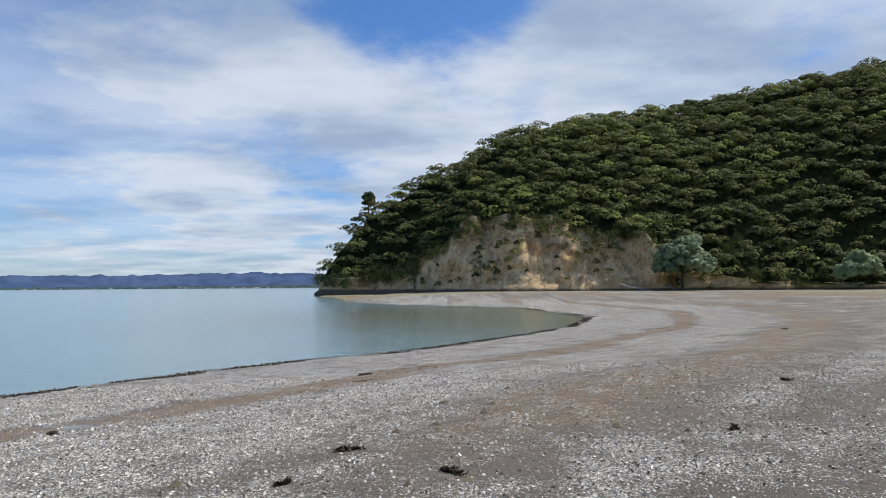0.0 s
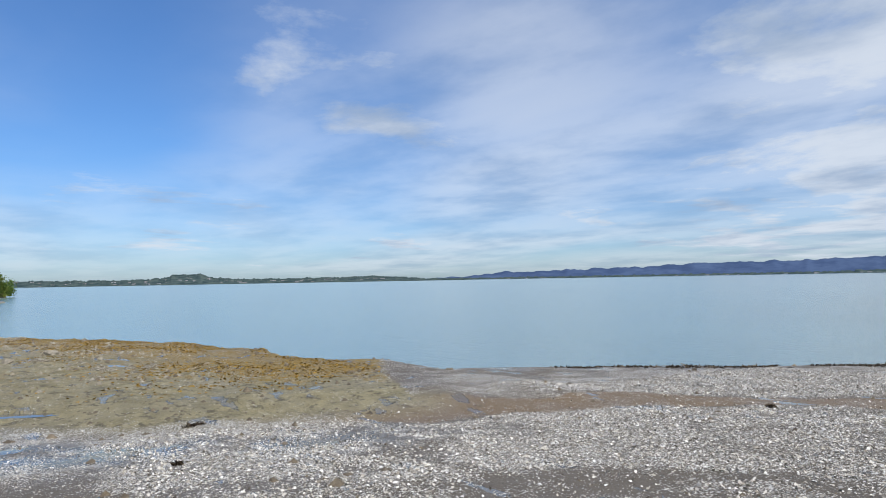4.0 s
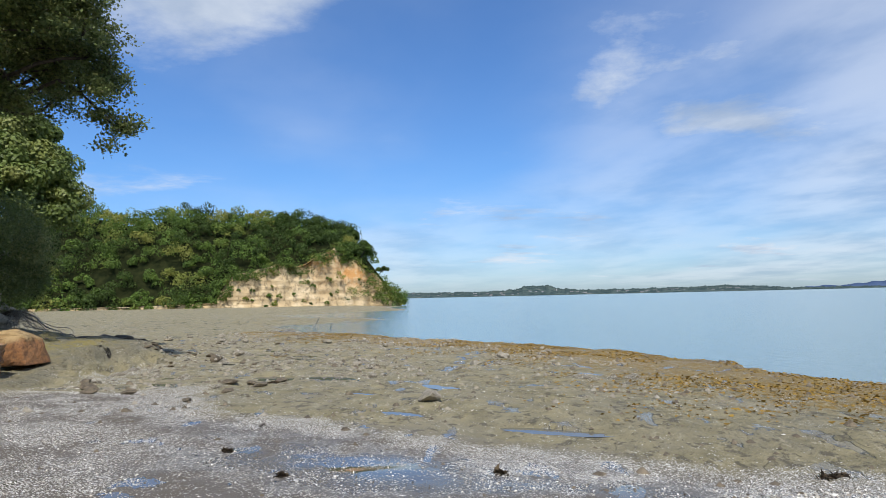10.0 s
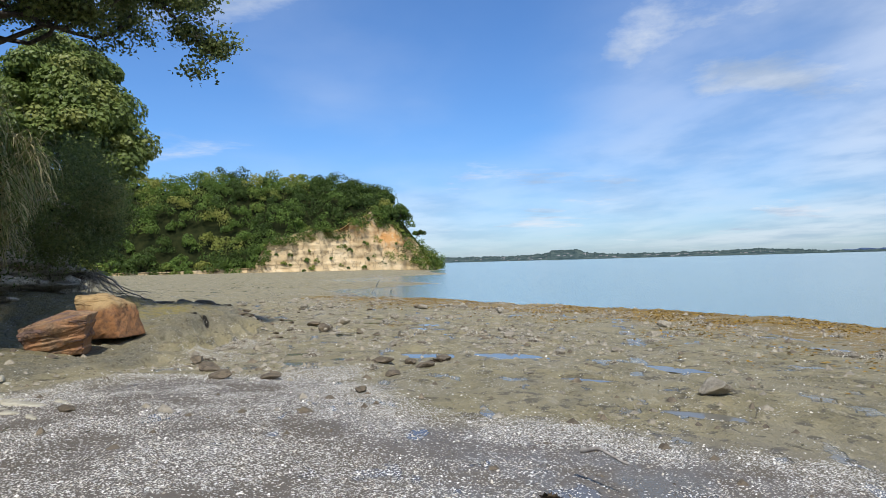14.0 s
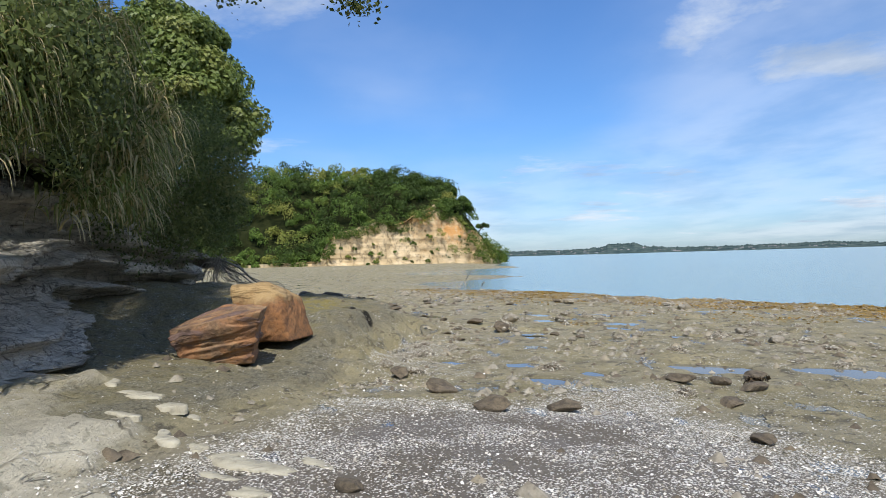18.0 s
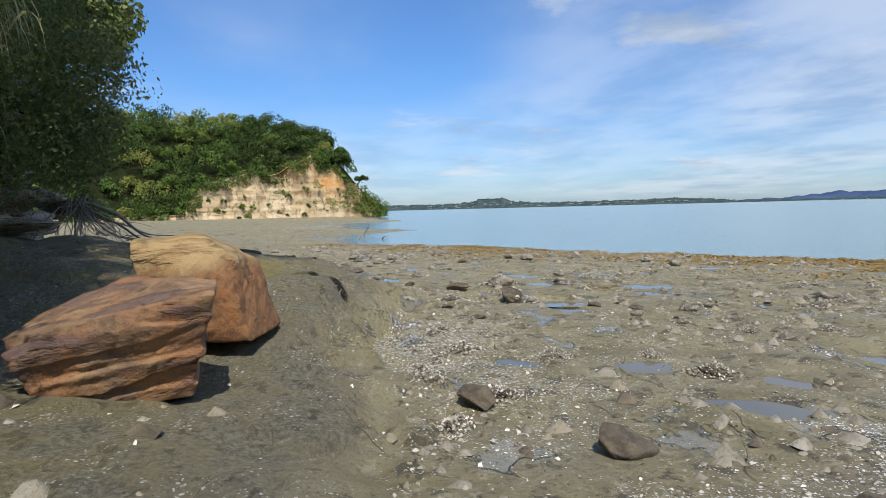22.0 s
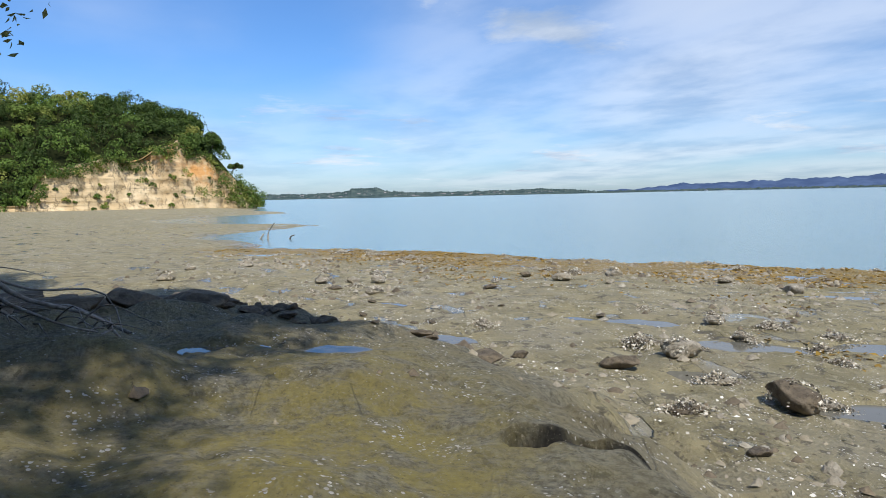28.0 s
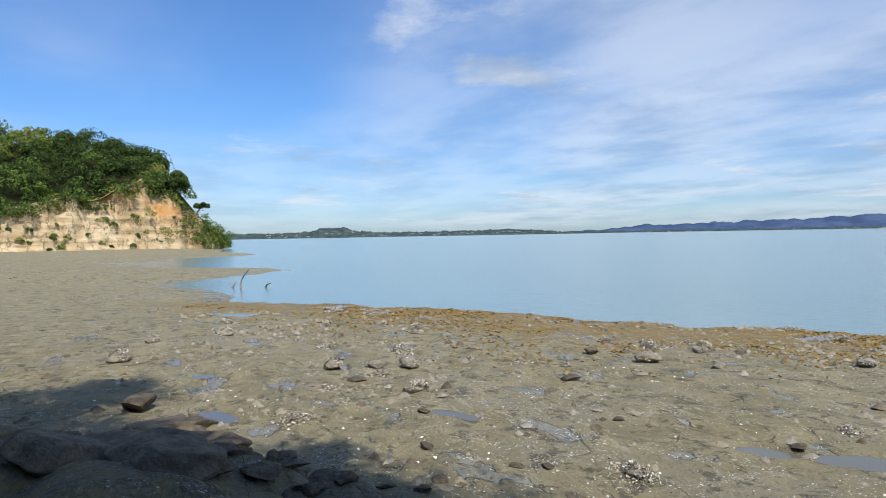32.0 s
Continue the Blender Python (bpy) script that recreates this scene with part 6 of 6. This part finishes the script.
# ---- flagstones by the cliff foot ----
def slab(x, y, w, seed):
    g = np.random.default_rng(seed)
    k = 22
    a = np.linspace(0, 2 * math.pi, k + 1)[:-1]
    r = w * 0.36 * (1 + 0.30 * np.sin(2 * a + g.uniform(0, 6)) + 0.15 * np.sin(3 * a + g.uniform(0, 6)) + g.normal(0, 0.15, k))
    u, v = r * np.cos(a), 0.42 * r * np.sin(a)
    t = 0.010 + 0.012 * g.random()
    low = np.stack([u * 1.04, v * 1.04, 0 * u - 0.05], 1)
    top = np.stack([u, v, 0 * u + t * 0.6], 1)
    inner = np.stack([u * 0.95, v * 0.95, 0 * u + t], 1)
    V = np.concatenate([low, top, inner, [(0, 0, t)]])
    F = []
    for i in range(k):
        j = (i + 1) % k
        F += [(i, j, k + j), (i, k + j, k + i), (k + i, k + j, 2 * k + j), (k + i, 2 * k + j, 2 * k + i), (2 * k + i, 2 * k + j, 3 * k)]
    ob = new("flagstone", mesh_of("flagstone", V, F, M_SLAB, False))
    ob.matrix_world = pose(x, y, ground_at(x, y) - 0.005, g.uniform(-3, 3), g.uniform(-3, 3), 52 + g.uniform(-25, 25))
    tagged(ob, "pale thin weathered mudstone slab lying at the cliff foot", "slab", "slabs at the cliff foot")


M_SLAB = rock_material("pale_mudstone", (0.36, 0.325, 0.235), (0.56, 0.52, 0.40), (0.46, 0.42, 0.31), 3.0)
for i, (x, y, w) in enumerate([(-18.25, -4.65, 0.75), (-17.9, -4.2, 0.6), (-17.8, -3.9, 0.35), (-17.2, -3.9, 0.7), (-16.6, -2.95, 0.8), (-16.8, -3.2, 0.45), (-16.65, -2.5, 0.4),
                               (-16.4, -3.1, 0.35), (-16.1, -2.75, 0.35), (-17.5, -4.35, 0.4), (-18.7, -5.2, 0.5), (-17.0, -3.5, 0.35), (-15.9, -2.4, 0.3)]):
    slab(x, y, w, 500 + i)

# ---- dark broken rock along the seaward end of the ledge ----
gl = np.random.default_rng(81)
for i in range(52):
    f = gl.uniform(0, 1)
    x, y = -26.8 - 6.4 * f + gl.normal(0, 0.45), -3.5 - 2.6 * f ** 1.2 + gl.normal(0, 0.55)
    s = gl.uniform(0.10, 0.34)
    ob = new("stone", STONE_KINDS["dark", int(gl.integers(0, 6))])
    ob.matrix_world = pose(x, y, ground_at(x, y) - 0.08 * s, gl.uniform(-10, 10), gl.uniform(-10, 10), gl.uniform(0, 360)) @ Matrix.Diagonal((s, s, s * 0.62, 1))
    tagged(ob, "dark rounded stone wedged along the edge of the ledge", "stone", "stones along the ledge")


gl = np.random.default_rng(83)
for i in range(46):
    x, y = gl.uniform(-34, -29.0), gl.uniform(-8.6, -5.4)
    s = gl.uniform(0.5, 1.15)
    ob = new("stone", STONE_KINDS["dark", int(gl.integers(0, 6))])
    ob.matrix_world = pose(x, y, ground_at(x, y) - 0.16 * s, gl.uniform(-8, 8), gl.uniform(-8, 8), gl.uniform(0, 360)) @ Matrix.Diagonal((s, s * 0.8, s * 0.62, 1))
    tagged(ob, "low dark wet hump of rock on the shaded ledge", "stone", "humps of rock on the ledge")
for i in range(44):
    f = gl.uniform(0, 1)
    x, y = -29.2 - 2.6 * f + gl.normal(0, 0.25), -4.7 - 0.8 * f + gl.normal(0, 0.25)
    s = gl.uniform(0.08, 0.30)
    ob = new("stone", STONE_KINDS["dark", int(gl.integers(0, 6))])
    ob.matrix_world = pose(x, y, ground_at(x, y) - 0.06 * s, gl.uniform(-15, 15), gl.uniform(-15, 15), gl.uniform(0, 360)) @ Matrix.Diagonal((s, s, s * 0.9, 1))
    tagged(ob, "small dark stone heaped at the foot of the ledge", "stone", "stones along the ledge")


# ---- washed-up wood ----
def driftwood_root():
    g = np.random.default_rng(91)
    x, y = -27.35, -7.85
    z = ground_at(x, y) + 0.42
    root = thing("uprooted_stump", "grey washed-up tree stump with a fan of tangled roots", "driftwood", at=(0, 0, 0))
    part("stump", mesh_of("stump", *tube(wander((x - 0.55, y - 0.9, z + 0.35), (x, y, z + 0.16), g, 6, 0, 0.2), [0.16, 0.16, 0.15, 0.14, 0.12, 0.06], 10), M_DRIFT, True), None, root)
    for i in range(60):
        a = g.uniform(-1.2, 1.6) + 0.6
        L = g.uniform(0.30, 0.85)
        ex, ey = x + math.cos(a) * L * 0.9, y + math.sin(a) * L
        end = (ex, ey, ground_at(ex, ey) + g.uniform(0.0, 0.12))
        p = wander((x + g.normal(0, 0.08), y + g.normal(0, 0.08), z + 0.20 + g.normal(0, 0.06)), end, g, 12, 0.05, 0.22)
        part("root", mesh_of("root", *tube(p, np.linspace(g.uniform(0.006, 0.016), 0.003, 12), 5), M_DRIFT, True), None, root)
    for end, r in (((-26.94, -6.16), 0.034), ((-27.3, -6.4), 0.026), ((-27.8, -6.3), 0.020), ((-27.1, -6.8), 0.022), ((-26.7, -6.9), 0.016)):
        p = wander((x, y, z + 0.2), (*end, ground_at(*end) + 0.04), g, 14, 0.02, 0.16)
        part("branch", mesh_of("branch", *tube(p, np.linspace(r, r * 0.25, 14), 6), M_DRIFT, True), None, root)
    for i in range(30):
        f = g.uniform(0.15, 0.98)
        px, py = x + (-27.0 - x) * f, y + (-6.2 - y) * f
        p = wander((px, py, ground_at(px, py) + 0.1), (px + g.normal(0.1, 0.25), py + g.normal(0.2, 0.25), ground_at(px, py) + g.uniform(0.05, 0.2)), g, 7, 0.1, 0.15)
        part("twig", mesh_of("twig", *tube(p, np.linspace(0.009, 0.002, 7), 5), M_DRIFT, True), None, root)


driftwood_root()


def loose_wood(points, r, label):
    g = np.random.default_rng(int(abs(points[0][0] * 10)))
    p = wander(points[0], points[1], g, 9, 0.06, 0.15)
    tagged(new("driftwood", mesh_of("driftwood", *tube(p, np.linspace(r, r * 0.4, 9), 7), M_DRIFT, True)), label, "driftwood", "loose driftwood")


loose_wood(((42, 166, 0.2), (49, 163, -0.1)), 0.3, "bleached driftwood log lying on the far beach")
loose_wood(((40, 167, 2.4), (46, 164, 0.1)), 0.22, "bleached driftwood log leaning on the far beach")
loose_wood(((51, 165, 2.0), (53.5, 163, 0.0)), 0.2, "bleached driftwood log leaning on the far beach")
loose_wood(((-62.0, -3.2, -1.0), (-61.6, -2.8, 0.25)), 0.07, "dark dead stick standing in the shallow water")
loose_wood(((-63.0, -3.7, -0.9), (-62.9, -3.4, -0.45)), 0.08, "dark dead stick standing in the shallow water")
loose_wood(((-61.8, -2.0, -0.9), (-61.2, -1.7, -0.5)), 0.07, "dark dead stick standing in the shallow water")
loose_wood(((-29.6, -7.6, ground_at(-29.6, -7.6) + 0.04), (-28.2, -6.3, ground_at(-28.2, -6.3) + 0.04)), 0.04, "grey bare branch lying on the ledge")
loose_wood(((-14.2, 2.9, 0.10), (-13.8, 3.15, 0.11)), 0.02, "short grey stick lying among the shells")

# ---- seaweed ----
M_WEED = leaf_material("brown_seaweed", (0.17, 0.105, 0.020), (0.42, 0.265, 0.050), (0.30, 0.17, 0.03), 0.5, 0.15)


def weed_beds():
    g = np.random.default_rng(101)
    n = 150000
    x, y = g.uniform(-50, -14, n), g.uniform(-6, 15, n)
    d, _ = line_distance(x, y, SHORE)
    land = inside(x, y, LAND)
    q = fbm(x * 0.7, y * 0.7, 4, 111)
    p = sstep(9.5, 1.0, d) * sstep(0.40, 0.60, q) + sstep(1.2, 0.1, d) * 0.6
    p = np.maximum(p, 0.9 * np.exp(-((x + 27.1) / 0.45) ** 2 - ((y - 0.55) / 0.3) ** 2))
    keep = land & ~inside(x, y, SHELL_LAND) & ~inside(x, y, LEDGE_LAND) & (g.uniform(0, 1, n) < p * 0.75)
    x, y = x[keep], y[keep]
    z = ground_height(x, y)
    s = g.uniform(0.025, 0.09, len(x))
    V = quads(np.stack([x, y, z + 0.010], 1), g.normal(0, 0.3, (len(x), 3)) + (0, 0, 0.9), s, g, 1.5)
    foliage("seaweed", V, np.repeat(g.uniform(0.35, 0.8, len(x)), 4), M_WEED, "golden brown seaweed covering the reef's edge", "seaweed")


weed_beds()


def wrack(x, y, size, seed):
    g = np.random.default_rng(seed)
    size = size * 0.62
    n = int(40 + 200 * size)
    c = g.normal(0, 0.33, (n, 3)) * (size, size * 0.4, 0.03) + (0, 0, 0.012)
    V = quads(c, g.normal(0, 0.7, (n, 3)) + (0, 0, 0.8), g.uniform(0.02, 0.07, n), g, 2.2)
    ob = new("seaweed_clump", mesh_of("seaweed_clump", V, np.arange(n * 4).reshape(-1, 4), M_WRACK, False, {"tint": np.repeat(g.uniform(0, 1, n), 4)}))
    ob.location = (x, y, ground_at(x, y))
    ob.rotation_euler = (0, 0, g.uniform(0, 3))
    tagged(ob, "small clump of dried dark seaweed on the sand", "seaweed", "seaweed clumps on the beach")


for i, (x, y, w) in enumerate([(-2.2, 15.0, 0.45), (-0.9, 13.7, 0.4), (2.7, 15.4, 0.25), (5.5, 19.6, 0.25), (-7.4, 17.4, 0.3), (-3.4, 24.8, 0.5), (-2.6, 13.5, 0.2),
                               (13.8, 36, 0.5), (-12.6, 9.4, 0.4), (-13.8, 2.6, 0.16), (-12.5, 3.5, 0.16), (-12.8, 5.8, 0.2), (-9.5, 8.6, 0.14), (-20.4, 1.8, 0.6)]):
    wrack(x, y, w, 700 + i)
